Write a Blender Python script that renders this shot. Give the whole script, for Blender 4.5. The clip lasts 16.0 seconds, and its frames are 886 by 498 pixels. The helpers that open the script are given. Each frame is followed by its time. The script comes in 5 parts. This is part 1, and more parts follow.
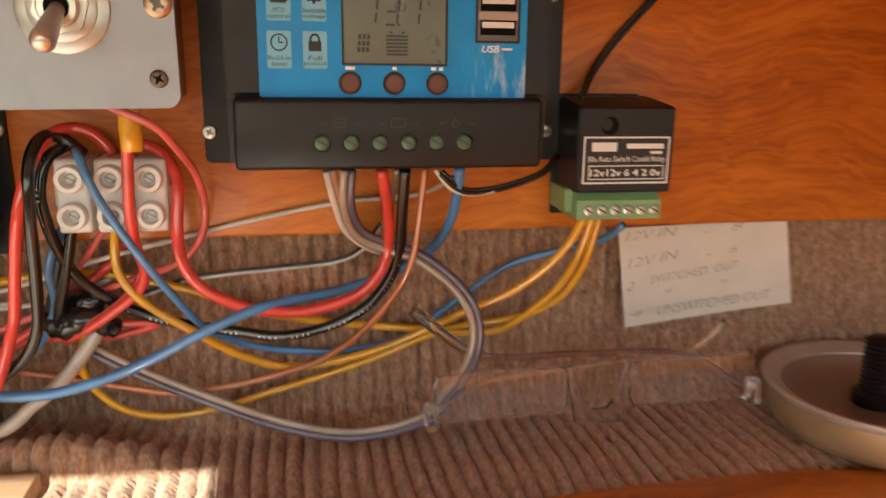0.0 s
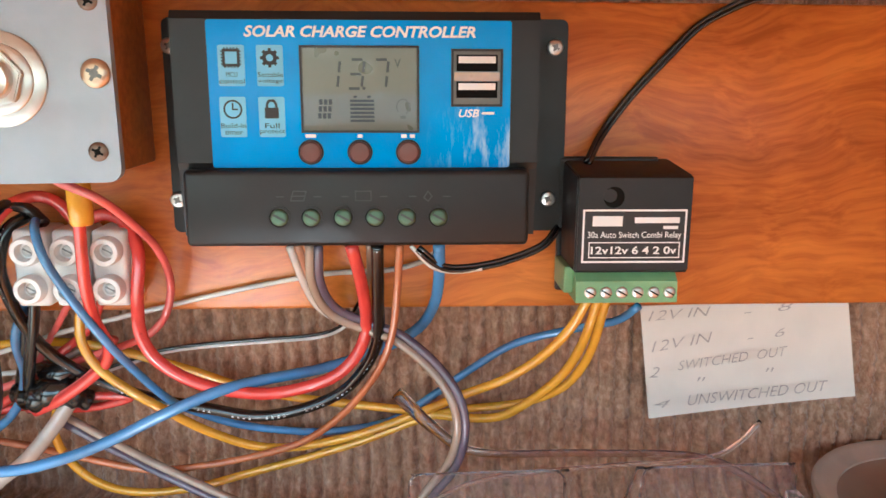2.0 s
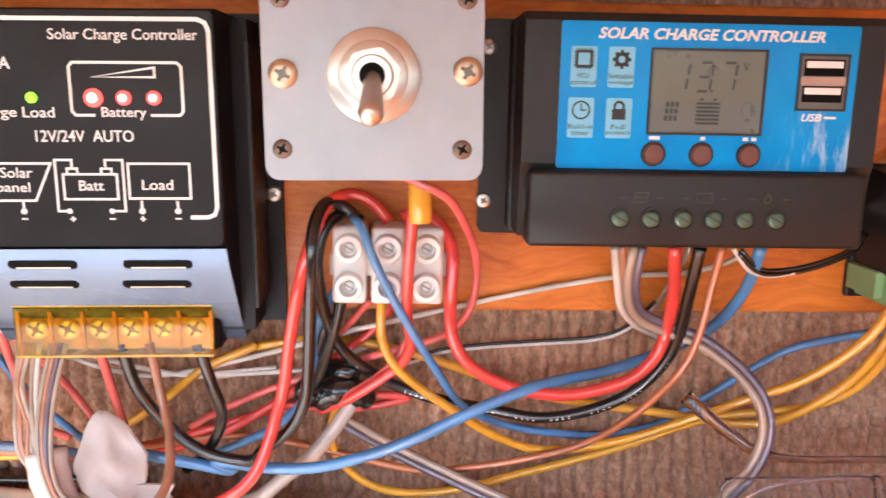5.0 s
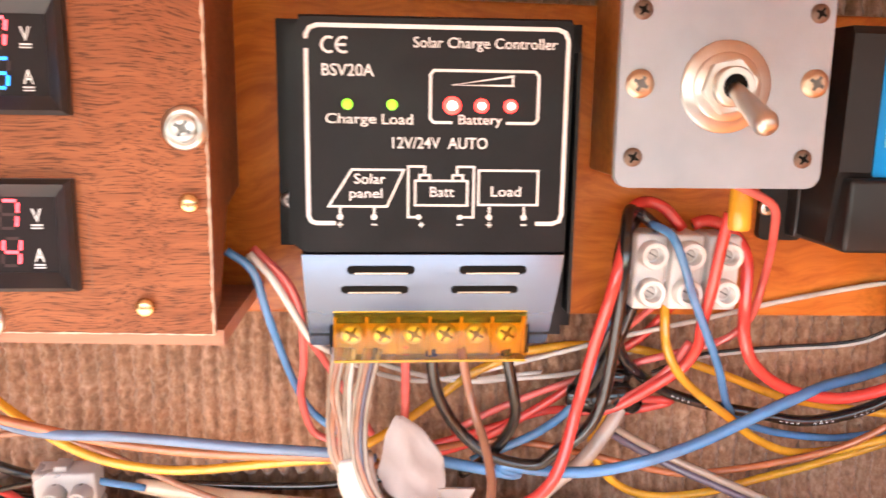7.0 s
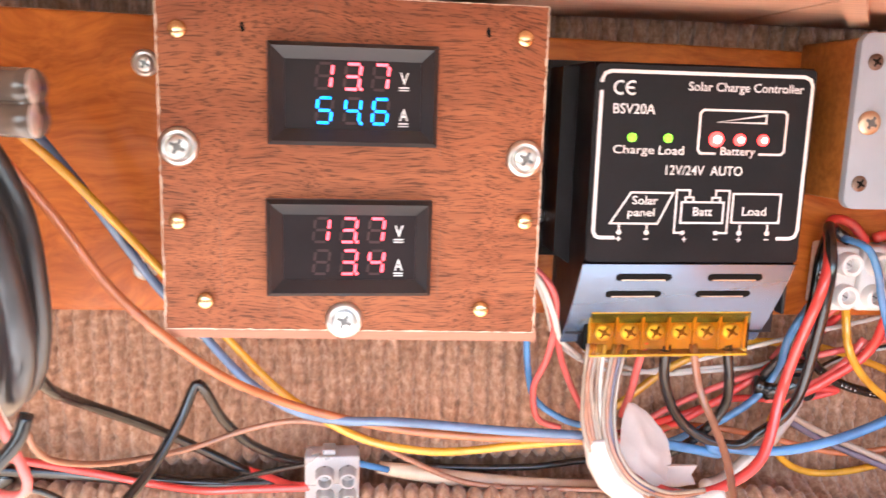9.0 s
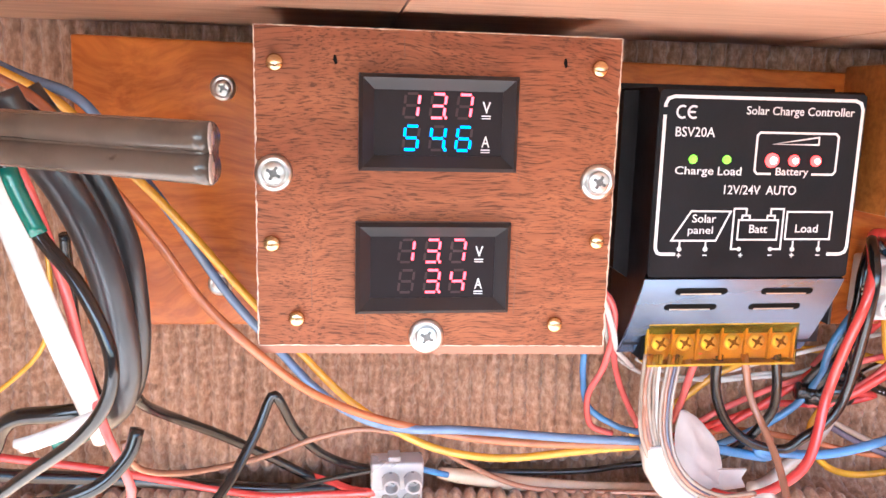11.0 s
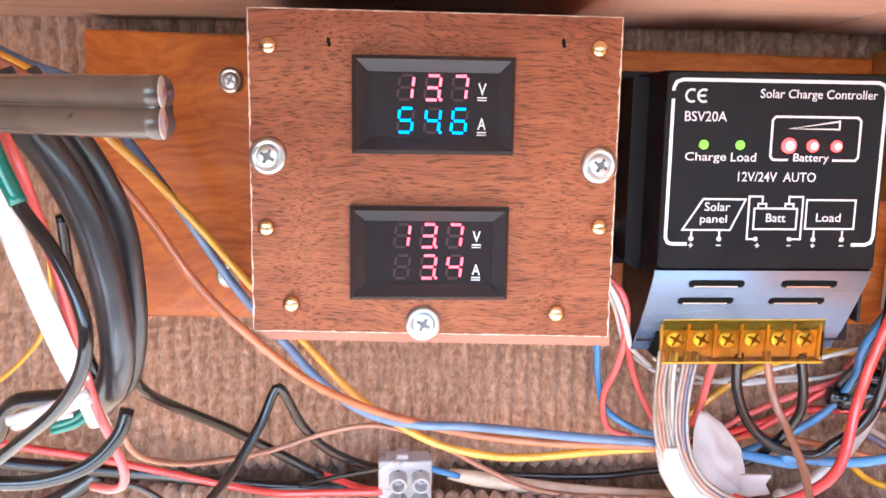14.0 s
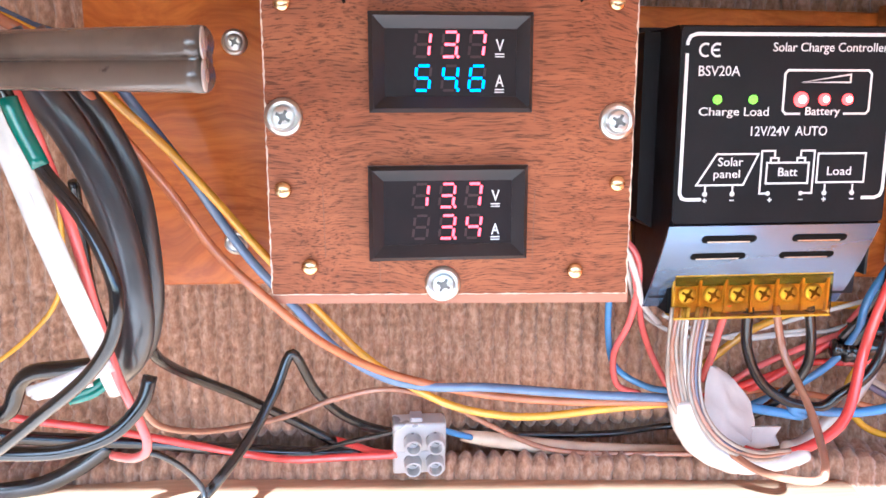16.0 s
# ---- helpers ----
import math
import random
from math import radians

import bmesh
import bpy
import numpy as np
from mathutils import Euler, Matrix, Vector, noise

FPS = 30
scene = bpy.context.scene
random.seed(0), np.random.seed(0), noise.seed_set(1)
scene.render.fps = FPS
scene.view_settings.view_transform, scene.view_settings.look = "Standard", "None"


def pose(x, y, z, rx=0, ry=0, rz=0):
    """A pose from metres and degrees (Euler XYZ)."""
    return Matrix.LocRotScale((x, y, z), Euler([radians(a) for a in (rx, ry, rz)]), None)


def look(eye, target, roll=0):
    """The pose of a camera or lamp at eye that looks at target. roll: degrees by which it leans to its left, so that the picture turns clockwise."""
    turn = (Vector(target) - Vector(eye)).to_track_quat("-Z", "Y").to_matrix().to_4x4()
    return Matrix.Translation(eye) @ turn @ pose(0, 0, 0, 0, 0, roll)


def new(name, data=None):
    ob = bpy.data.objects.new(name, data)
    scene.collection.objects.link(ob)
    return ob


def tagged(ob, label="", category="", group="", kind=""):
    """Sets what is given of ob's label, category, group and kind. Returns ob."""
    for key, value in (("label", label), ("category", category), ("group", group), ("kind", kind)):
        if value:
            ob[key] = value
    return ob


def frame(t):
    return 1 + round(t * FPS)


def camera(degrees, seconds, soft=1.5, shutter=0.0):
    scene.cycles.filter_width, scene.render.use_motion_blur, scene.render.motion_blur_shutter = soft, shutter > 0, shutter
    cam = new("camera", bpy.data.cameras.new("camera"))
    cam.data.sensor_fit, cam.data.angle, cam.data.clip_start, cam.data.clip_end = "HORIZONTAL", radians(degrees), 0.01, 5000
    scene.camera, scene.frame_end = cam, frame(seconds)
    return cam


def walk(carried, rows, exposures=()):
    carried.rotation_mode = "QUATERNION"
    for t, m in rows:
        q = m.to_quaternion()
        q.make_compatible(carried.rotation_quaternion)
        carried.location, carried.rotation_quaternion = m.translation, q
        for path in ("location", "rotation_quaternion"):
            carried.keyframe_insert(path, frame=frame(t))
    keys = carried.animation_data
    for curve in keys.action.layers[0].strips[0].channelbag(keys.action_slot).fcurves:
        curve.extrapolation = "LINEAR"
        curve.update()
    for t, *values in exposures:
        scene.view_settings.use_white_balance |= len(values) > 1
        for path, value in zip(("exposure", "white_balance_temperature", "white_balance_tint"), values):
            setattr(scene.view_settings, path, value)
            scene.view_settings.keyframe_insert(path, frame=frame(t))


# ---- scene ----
cam = camera(59.2, 16.0, shutter=0.5)
PATH = [
    (0, (0.28423, -0.28949, 0.06740), (0.31995, -0.09857, 0.01971), 0.01),
    (0.5, (0.32374, -0.26054, 0.07041), (0.33357, -0.06619, 0.02427), -1.42),
    (1, (0.33537, -0.26560, 0.07496), (0.34389, -0.07111, 0.02915), -1.11),
    (1.5, (0.33400, -0.26366, 0.07711), (0.34349, -0.06862, 0.03385), -0.84),
    (2, (0.33176, -0.26227, 0.07906), (0.33938, -0.06683, 0.03731), -0.61),
    (2.5, (0.32604, -0.26125, 0.07938), (0.33195, -0.06573, 0.03774), -0.42),
    (3, (0.31805, -0.26041, 0.07847), (0.32024, -0.06473, 0.03718), -0.34),
    (3.5, (0.30379, -0.26013, 0.07895), (0.30407, -0.06454, 0.03715), -0.25),
    (4, (0.27373, -0.26035, 0.07737), (0.27901, -0.06451, 0.03713), -0.01),
    (4.2, (0.26379, -0.26029, 0.07764), (0.26999, -0.06451, 0.03727), 0.10),
    (6.3, (0.16913, -0.25795, 0.07417), (0.17853, -0.06147, 0.03801), 0.81),
    (6.5, (0.15554, -0.25765, 0.07468), (0.16726, -0.06133, 0.03831), 0.78),
    (7, (0.12579, -0.25867, 0.07562), (0.13980, -0.06257, 0.03886), 0.81),
    (7.5, (0.10117, -0.26457, 0.07867), (0.11754, -0.06889, 0.04071), 0.99),
    (8, (0.07473, -0.27281, 0.08186), (0.09459, -0.07761, 0.04308), 1.12),
    (8.5, (0.04688, -0.28028, 0.08340), (0.07111, -0.08542, 0.04541), 1.36),
    (9, (0.02230, -0.28637, 0.08345), (0.04679, -0.09119, 0.04736), 1.58),
    (9.5, (0.00220, -0.28864, 0.08672), (0.02908, -0.09395, 0.04966), 1.66),
    (12, (-0.00625, -0.29544, 0.09223), (0.01932, -0.10035, 0.05636), 1.16),
    (12.5, (-0.00528, -0.29363, 0.09147), (0.01966, -0.09833, 0.05629), 1.10),
    (13, (-0.00368, -0.29074, 0.09130), (0.02058, -0.09551, 0.05525), 1.06),
    (13.5, (0.00230, -0.29068, 0.08728), (0.02275, -0.09489, 0.05247), 0.98),
    (14, (0.01282, -0.29310, 0.07907), (0.02504, -0.09657, 0.04863), 0.83),
    (14.5, (0.01659, -0.29414, 0.07609), (0.02436, -0.09833, 0.04584), 0.65),
    (15, (0.01111, -0.29324, 0.07766), (0.02197, -0.09739, 0.04312), 0.40),
    (15.5, (0.00275, -0.29121, 0.07866), (0.01929, -0.09708, 0.04088), 0.11),
    (16, (-0.00047, -0.29110, 0.07519), (0.01794, -0.09684, 0.03775), -0.08),
]
EXPOSURES = [(0, 1.87, 6250, -4), (0.4, 2.13, 5650, -7), (1, 2.37, 5100, -11), (2, 2.56, 4780, -11), (4, 2.67, 5000, 4), (7, 2.91, 5750, 8), (9, 2.96, 5200, 7), (12, 2.98, 4750, 4), (16, 2.87, 4500, 3)]
walk(cam, [(t, look(eye, target, roll)) for t, eye, target, roll in PATH], EXPOSURES)

# ---- light: open sky and sun from the open front of the locker ----
world = bpy.data.worlds.new("sky")
scene.world = world
world.use_nodes = True
wn = world.node_tree
sky = wn.nodes.new("ShaderNodeTexSky")
sky.sky_type, sky.sun_disc = "NISHITA", False
SUN_EL, SUN_AZ = radians(32), radians(-14)  # height, and turn to the left of straight ahead out of the locker
sky.sun_elevation, sky.sun_rotation = SUN_EL, radians(180) - SUN_AZ
wn.nodes["Background"].inputs["Strength"].default_value = 0.075
wn.links.new(sky.outputs[0], wn.nodes["Background"].inputs["Color"])
sun = new("sun", bpy.data.lights.new("sun", "SUN"))
sun.data.energy, sun.data.angle, sun.data.color = 5.0, radians(0.6), (1.0, 0.95, 0.88)
sun.matrix_world = look((math.sin(SUN_AZ) * math.cos(SUN_EL), -math.cos(SUN_AZ) * math.cos(SUN_EL), math.sin(SUN_EL)), (0, 0, 0))


# ---- materials ----
class Nodes:
    """Short ways to wire a material."""

    def __init__(self, name):
        self.m = bpy.data.materials.new(name)
        self.m.use_nodes = True
        self.t = self.m.node_tree
        self.b = self.t.nodes["Principled BSDF"]

    def n(self, kind, **inputs):
        node = self.t.nodes.new("ShaderNode" + kind)
        for k, v in inputs.items():
            node.inputs[k.replace("_", " ")].default_value = v
        return node

    def l(self, a, b):
        self.t.links.new(a, b)

    def coords(self, scale=(1, 1, 1), rot=(0, 0, 0)):
        c, m = self.n("TexCoord"), self.n("Mapping")
        m.inputs["Scale"].default_value = scale
        m.inputs["Rotation"].default_value = rot
        self.l(c.outputs["Object"], m.inputs["Vector"])
        return m.outputs["Vector"]

    def warped(self, scale, rot, warp):
        """Stretched coordinates whose lines swerve gently, as grain does round old knots."""
        if not warp:
            return self.coords(scale, rot)
        c, m, add, by = self.n("TexCoord"), self.n("Mapping"), self.n("VectorMath"), self.n("VectorMath")
        swing = self.n("TexNoise", Scale=16.0, Detail=2.0, Roughness=0.45)
        self.l(c.outputs["Object"], swing.inputs["Vector"])
        by.operation = "MULTIPLY_ADD"
        by.inputs[1].default_value, by.inputs[2].default_value = (warp, warp, warp), (-warp / 2, -warp / 2, -warp / 2)
        self.l(swing.outputs["Color"], by.inputs[0])
        self.l(c.outputs["Object"], add.inputs[0])
        self.l(by.outputs[0], add.inputs[1])
        m.inputs["Scale"].default_value, m.inputs["Rotation"].default_value = scale, rot
        self.l(add.outputs[0], m.inputs["Vector"])
        return m.outputs["Vector"]

    def noise(self, vec, scale, detail=4, rough=0.55, dist=0.0):
        x = self.n("TexNoise", Scale=scale, Detail=detail, Roughness=rough, Distortion=dist)
        self.l(vec, x.inputs["Vector"])
        return x.outputs["Fac"]

    def ramp(self, fac, stops):
        r = self.n("ValToRGB")
        while len(r.color_ramp.elements) < len(stops):
            r.color_ramp.elements.new(0.5)
        for e, (p, c) in zip(r.color_ramp.elements, stops):
            e.position, e.color = p, (*c, 1) if len(c) == 3 else c
        self.l(fac, r.inputs["Fac"])
        return r.outputs["Color"]

    def mix(self, fac, a, b, how="MIX"):
        x = self.n("Mix")
        x.data_type, x.blend_type = "RGBA", how
        for sock, v in ((x.inputs[0], fac), (x.inputs[6], a), (x.inputs[7], b)):
            if isinstance(v, bpy.types.NodeSocket):
                self.l(v, sock)
            else:
                sock.default_value = (*v, 1) if isinstance(v, tuple) and len(v) == 3 else v
        return x.outputs[2]

    def bump(self, height, strength, distance):
        x = self.n("Bump", Strength=strength, Distance=distance)
        self.l(height, x.inputs["Height"])
        self.l(x.outputs["Normal"], self.b.inputs["Normal"])

    def set(self, **inputs):
        for k, v in inputs.items():
            sock = self.b.inputs[k.replace("_", " ")]
            if isinstance(v, bpy.types.NodeSocket):
                self.l(v, sock)
            else:
                sock.default_value = (*v, 1) if isinstance(v, tuple) and len(v) == 3 else v
        return self.m


def plain(name, colour, rough=0.45, metal=0.0, vary=0.25, scale=250.0, bump=0.15, coat=0.0, specular=0.5):
    """A moulded, painted or metal surface with slight blotches, fine grain and smudged gloss."""
    k = Nodes(name)
    v = k.coords()
    big, fine = k.noise(v, scale * 0.2, 3), k.noise(v, scale * 4, 2)
    dark = tuple(c * (1 - vary) for c in colour)
    light = tuple(min(1, c * (1 + vary * 0.5)) for c in colour)
    col = k.ramp(big, [(0.3, dark), (0.7, light)])
    r = k.ramp(big, [(0.25, (rough * 0.8,) * 3), (0.75, (min(1, rough * 1.25),) * 3)])
    if bump:
        k.bump(fine, bump, 0.0002)
    return k.set(Base_Color=col, Roughness=r, Metallic=metal, Coat_Weight=coat, Specular_IOR_Level=specular)


def wood(name, stops, stretch, rough, streak, coat=0.0, bump=0.2, pores=0.0, rot=(0, 0, 0), wide=22, warp=0.0, gloss=0.5):
    """Grain along x: broad bands, fine fibres, and dark pores where asked."""
    k = Nodes(name)
    v = k.warped((1 / stretch, 1, 1), rot, warp)
    wide = k.noise(v, wide, 4, 0.55, 0.9)
    fibre = k.noise(k.warped((1 / (stretch * 3), 1, 1), rot, warp), 420, 3, 0.6)
    blot = k.noise(k.coords((0.5, 1, 1)), 9, 2)
    col = k.ramp(wide, stops)
    col = k.mix(streak, col, k.ramp(fibre, [(0.35, tuple(c * 0.45 for c in stops[0][1])), (0.62, stops[-1][1])]))
    col = k.mix(0.35, col, k.ramp(blot, [(0.3, (0.62, 0.58, 0.55)), (0.7, (1, 1, 1))]), "MULTIPLY")
    height = fibre
    if pores:
        p = k.ramp(k.noise(k.warped((1 / 18, 1, 1), rot, warp), 2300, 3, 0.6, 0.2), [(0.50, (0, 0, 0)), (0.62, (1, 1, 1))])
        col = k.mix(k.mix(1.0, p, (pores, pores, pores), "MULTIPLY"), col, tuple(c * 0.28 for c in stops[0][1]))
    k.bump(height, bump, 0.0004)
    return k.set(Base_Color=col, Roughness=rough, Coat_Weight=coat, Coat_Roughness=0.18, Specular_IOR_Level=gloss)


def glow(name, colour, strength):
    k = Nodes(name)
    return k.set(Base_Color=tuple(c * 0.6 for c in colour), Emission_Color=colour, Emission_Strength=strength, Roughness=0.3)


def clear(name, colour, rough=0.05, ior=1.45):
    k = Nodes(name)
    v = k.noise(k.coords(), 180, 2)
    r = k.ramp(v, [(0.3, (rough * 0.6,) * 3), (0.8, (rough * 1.6,) * 3)])
    return k.set(Base_Color=colour, Roughness=r, Transmission_Weight=1.0, IOR=ior)


def pvc(name, colour, rough=0.17):
    """Wire insulation: soft gloss, faint grime along it."""
    k = Nodes(name)
    v = k.coords()
    grime = k.noise(v, 60, 4)
    marks = k.ramp(k.noise(v, 260, 5, 0.7), [(0.66, (1, 1, 1)), (0.74, (0.35, 0.30, 0.26))])
    col = k.ramp(grime, [(0.28, tuple(c * 0.68 for c in colour)), (0.55, colour), (0.85, tuple(min(1, c * 1.08) for c in colour))])
    col = k.mix(0.75, col, marks, "MULTIPLY")
    k.bump(k.noise(v, 900, 2), 0.1, 0.0002)
    return k.set(Base_Color=col, Roughness=rough, Specular_IOR_Level=0.6, Coat_Weight=0.25, Coat_Roughness=0.1)


PLANK = wood("varnished_pine", [(0.26, (0.27, 0.055, 0.004)), (0.42, (0.45, 0.108, 0.009)), (0.58, (0.57, 0.155, 0.016)), (0.78, (0.68, 0.24, 0.035))], 7, 0.32, 0.26, coat=0.06, bump=0.08, wide=36, warp=0.045, gloss=0.36)
PLY = wood("mahogany_ply", [(0.25, (0.190, 0.056, 0.019)), (0.5, (0.300, 0.094, 0.033)), (0.78, (0.400, 0.142, 0.056))], 6, 0.55, 0.24, bump=0.3, pores=0.72, warp=0.022, gloss=0.3)
PALE = wood("bare_softwood", [(0.25, (0.42, 0.24, 0.12)), (0.5, (0.55, 0.34, 0.19)), (0.8, (0.66, 0.45, 0.28))], 6, 0.6, 0.25)
# kept very pale so that the ledge throws sunlight upwards
BOUNCE_PALE = wood("pale_bounce_board", [(0.25, (0.60, 0.46, 0.36)), (0.5, (0.72, 0.58, 0.46)), (0.8, (0.80, 0.68, 0.56))], 6, 0.6, 0.2)
ROOF = wood("pale_ply", [(0.25, (0.50, 0.30, 0.19)), (0.5, (0.60, 0.38, 0.25)), (0.8, (0.68, 0.46, 0.32))], 5, 0.5, 0.25)
BROWNROOF = wood("brown_ply", [(0.25, (0.30, 0.165, 0.095)), (0.5, (0.42, 0.245, 0.150)), (0.8, (0.52, 0.33, 0.21))], 5, 0.5, 0.3)
DARKWOOD = wood("dark_stained_wood", [(0.25, (0.12, 0.045, 0.02)), (0.5, (0.19, 0.075, 0.032)), (0.8, (0.26, 0.11, 0.05))], 6, 0.5, 0.3)
REDWOOD = wood("reddish_softwood", [(0.25, (0.34, 0.13, 0.07)), (0.5, (0.44, 0.19, 0.11)), (0.8, (0.52, 0.25, 0.15))], 6, 0.55, 0.25)
CHIP = plain("splintered_ply_edge", (0.72, 0.56, 0.42), 0.8, vary=0.35, scale=900)
BLACK = plain("black_plastic", (0.018, 0.017, 0.018), 0.42, vary=0.3, specular=0.35)
BLACK_SATIN = plain("black_painted_steel", (0.0095, 0.0078, 0.0095), 0.4, vary=0.3, bump=0.25, specular=0.22)
BEZEL = plain("black_glossy_plastic", (0.024, 0.023, 0.026), 0.36, vary=0.2, bump=0.05)
# near-black colour stands for the shade inside holes, slots and sockets
RECESS = plain("hollow_shade", (0.006, 0.006, 0.006), 0.7, specular=0.08)
ICON_BG = plain("pale_blue_print", (0.20, 0.52, 0.78), 0.35, vary=0.1)
WHITE_INK = plain("white_print", (0.80, 0.80, 0.80), 0.5, vary=0.06, bump=0)
BLACK_INK = plain("black_print", (0.02, 0.02, 0.022), 0.5, vary=0.1, bump=0)
LCD = plain("display_glass", (0.088, 0.083, 0.055), 0.3, vary=0.08, bump=0, coat=0.25)
LCD_INK = plain("display_segment", (0.022, 0.022, 0.018), 0.4, vary=0.1, bump=0)
LCD_GHOST = plain("faint_display_segment", (0.058, 0.056, 0.038), 0.4, vary=0.1, bump=0)
SMOKE = plain("smoked_window", (0.022, 0.0165, 0.018), 0.4, vary=0.15, bump=0, specular=0.1)
SEG_OFF = plain("unlit_segment", (0.070, 0.046, 0.046), 0.6, bump=0, specular=0.1)
SEG_RED = glow("red_segment", (1.0, 0.050, 0.058), 1.0)
SEG_BLUE = glow("blue_segment", (0.022, 0.22, 0.80), 0.75)
LED_GREEN = glow("green_lamp", (0.20, 0.55, 0.01), 0.6)
LED_RED = glow("red_lamp", (1.0, 0.022, 0.014), 1.6)
LED_CORE = glow("red_lamp_core", (1.0, 0.16, 0.11), 5.0)
# darker than the head, for the shade in the driver recess
CROSS = plain("shaded_driver_recess", (0.15, 0.145, 0.14), 0.45, metal=0.85, vary=0.5, scale=900)
STEEL = plain("zinc_steel", (0.62, 0.60, 0.57), 0.3, metal=1.0, vary=0.25)
CHROME = plain("nickel_plate", (0.62, 0.59, 0.55), 0.34, metal=1.0, vary=0.2)
BRASS = plain("brass", (0.72, 0.52, 0.27), 0.22, metal=1.0, vary=0.25)
RUSTY = plain("browned_screw", (0.20, 0.145, 0.115), 0.42, metal=0.85, vary=0.5, scale=700)
WARMSCREW = plain("brassy_screw", (0.60, 0.47, 0.34), 0.36, metal=0.95, vary=0.3, scale=600)
GREYPLATE = plain("grey_painted_plate", (0.37, 0.41, 0.47), 0.45, metal=0.25, vary=0.12, bump=0.2)
COVER = plain("blue_grey_painted_steel", (0.175, 0.25, 0.40), 0.22, metal=0.72, vary=0.12, scale=60)
AMBER = clear("amber_plastic", (1.0, 0.74, 0.13), 0.04, 1.3)
AMBER_BACK = plain("amber_terminal_body", (0.55, 0.34, 0.03), 0.3, vary=0.5)
# dark brown for the shade in screw recesses behind the amber cover
AMBER_DARK = plain("shaded_driver_slot", (0.075, 0.040, 0.008), 0.5, vary=0.4)
AMBER_SOLID = plain("amber_moulding", (0.52, 0.29, 0.008), 0.25, vary=0.3)
NYLON = plain("white_nylon", (0.70, 0.69, 0.68), 0.42, vary=0.1)
NYLON.node_tree.nodes["Principled BSDF"].inputs["Subsurface Weight"].default_value = 0.25
NYLON.node_tree.nodes["Principled BSDF"].inputs["Subsurface Radius"].default_value = (0.003, 0.003, 0.003)
SCREWGREY = plain("dull_zinc", (0.50, 0.49, 0.48), 0.5, metal=0.5, vary=0.2)
GREEN = plain("green_plastic", (0.22, 0.39, 0.18), 0.42, vary=0.2)
GREENSCREW = plain("green_tinged_screw", (0.10, 0.155, 0.11), 0.42, metal=0.8, vary=0.4)
BUTTON = plain("brown_rubber", (0.13, 0.050, 0.040), 0.4, vary=0.25)
PAPER = plain("cream_card", (0.72, 0.64, 0.55), 0.85, vary=0.06, scale=300)
PENCIL = plain("pencil_line", (0.47, 0.41, 0.365), 0.8, vary=0.4, scale=1500)
TAG = plain("white_plastic_tape", (0.55, 0.475, 0.43), 0.4, vary=0.15, scale=400)
LENS = clear("spectacle_lens", (0.985, 0.99, 0.985), 0.012, 1.45)
NYLON_CLEAR = plain("translucent_nylon", (0.58, 0.55, 0.54), 0.28, vary=0.08)
NYLON_CLEAR.node_tree.nodes["Principled BSDF"].inputs["Transmission Weight"].default_value = 0.42
SOCKET = plain("dull_socket_metal", (0.16, 0.15, 0.14), 0.45, metal=0.9)
MOULD = plain("lighter_black_plastic", (0.040, 0.040, 0.042), 0.5)
TEMPLE = clear("brown_tinted_frame", (0.55, 0.40, 0.31), 0.1)
ACRYLIC = clear("clear_frame", (0.93, 0.90, 0.86), 0.06)
RED = pvc("red_insulation", (0.66, 0.060, 0.048))
PINK = pvc("faded_red_insulation", (0.72, 0.135, 0.12))
BLACKW = pvc("black_insulation", (0.012, 0.0115, 0.012))
GREYW = pvc("dark_grey_insulation", (0.020, 0.018, 0.017))
BLUE = pvc("blue_insulation", (0.095, 0.25, 0.51))
GREYBLUE = pvc("grey_blue_insulation", (0.13, 0.19, 0.31))
YELLOW = pvc("yellow_insulation", (0.70, 0.355, 0.022))
ORANGE = pvc("orange_brown_insulation", (0.44, 0.145, 0.055))
BROWN = pvc("brown_insulation", (0.33, 0.15, 0.085))
WHITEW = pvc("white_insulation", (0.66, 0.61, 0.56))
COPPER = pvc("copper_in_clear_sleeve", (0.40, 0.19, 0.115), 0.14)
SILVERW = pvc("tinned_in_clear_sleeve", (0.36, 0.275, 0.21), 0.1)
PURPLE = pvc("violet_stripe", (0.125, 0.10, 0.14), 0.14)


def label_material():
    """Glossy blue print under creased film, whose glare towards one lower corner is painted on as pale streaks."""
    k = Nodes("blue_label")
    v = k.coords()
    base = k.ramp(k.noise(v, 60, 3), [(0.3, (0.003, 0.235, 0.70)), (0.7, (0.004, 0.30, 0.82))])
    # pale streaks painted for glare on the wrinkled film
    crease_glare = k.ramp(k.noise(k.coords((1, 1, 0.22), (0, radians(-38), 0)), 210, 5, 0.7), [(0.50, (0, 0, 0)), (0.66, (1, 1, 1))])
    far = k.n("VectorMath")
    far.operation = "DISTANCE"
    far.inputs[1].default_value = (0.038, -0.03, 0.029)
    k.l(v, far.inputs[0])
    spot = k.ramp(far.outputs["Value"], [(0.004, (0.75, 0.75, 0.75)), (0.019, (0, 0, 0))])
    k.bump(k.noise(v, 500, 3), 0.05, 0.0002)
    return k.set(Base_Color=k.mix(k.mix(1.0, crease_glare, spot, "MULTIPLY"), base, (0.55, 0.70, 0.85, 1)), Roughness=0.3, Coat_Weight=0.06, Specular_IOR_Level=0.3)


BLUE_LABEL = label_material()


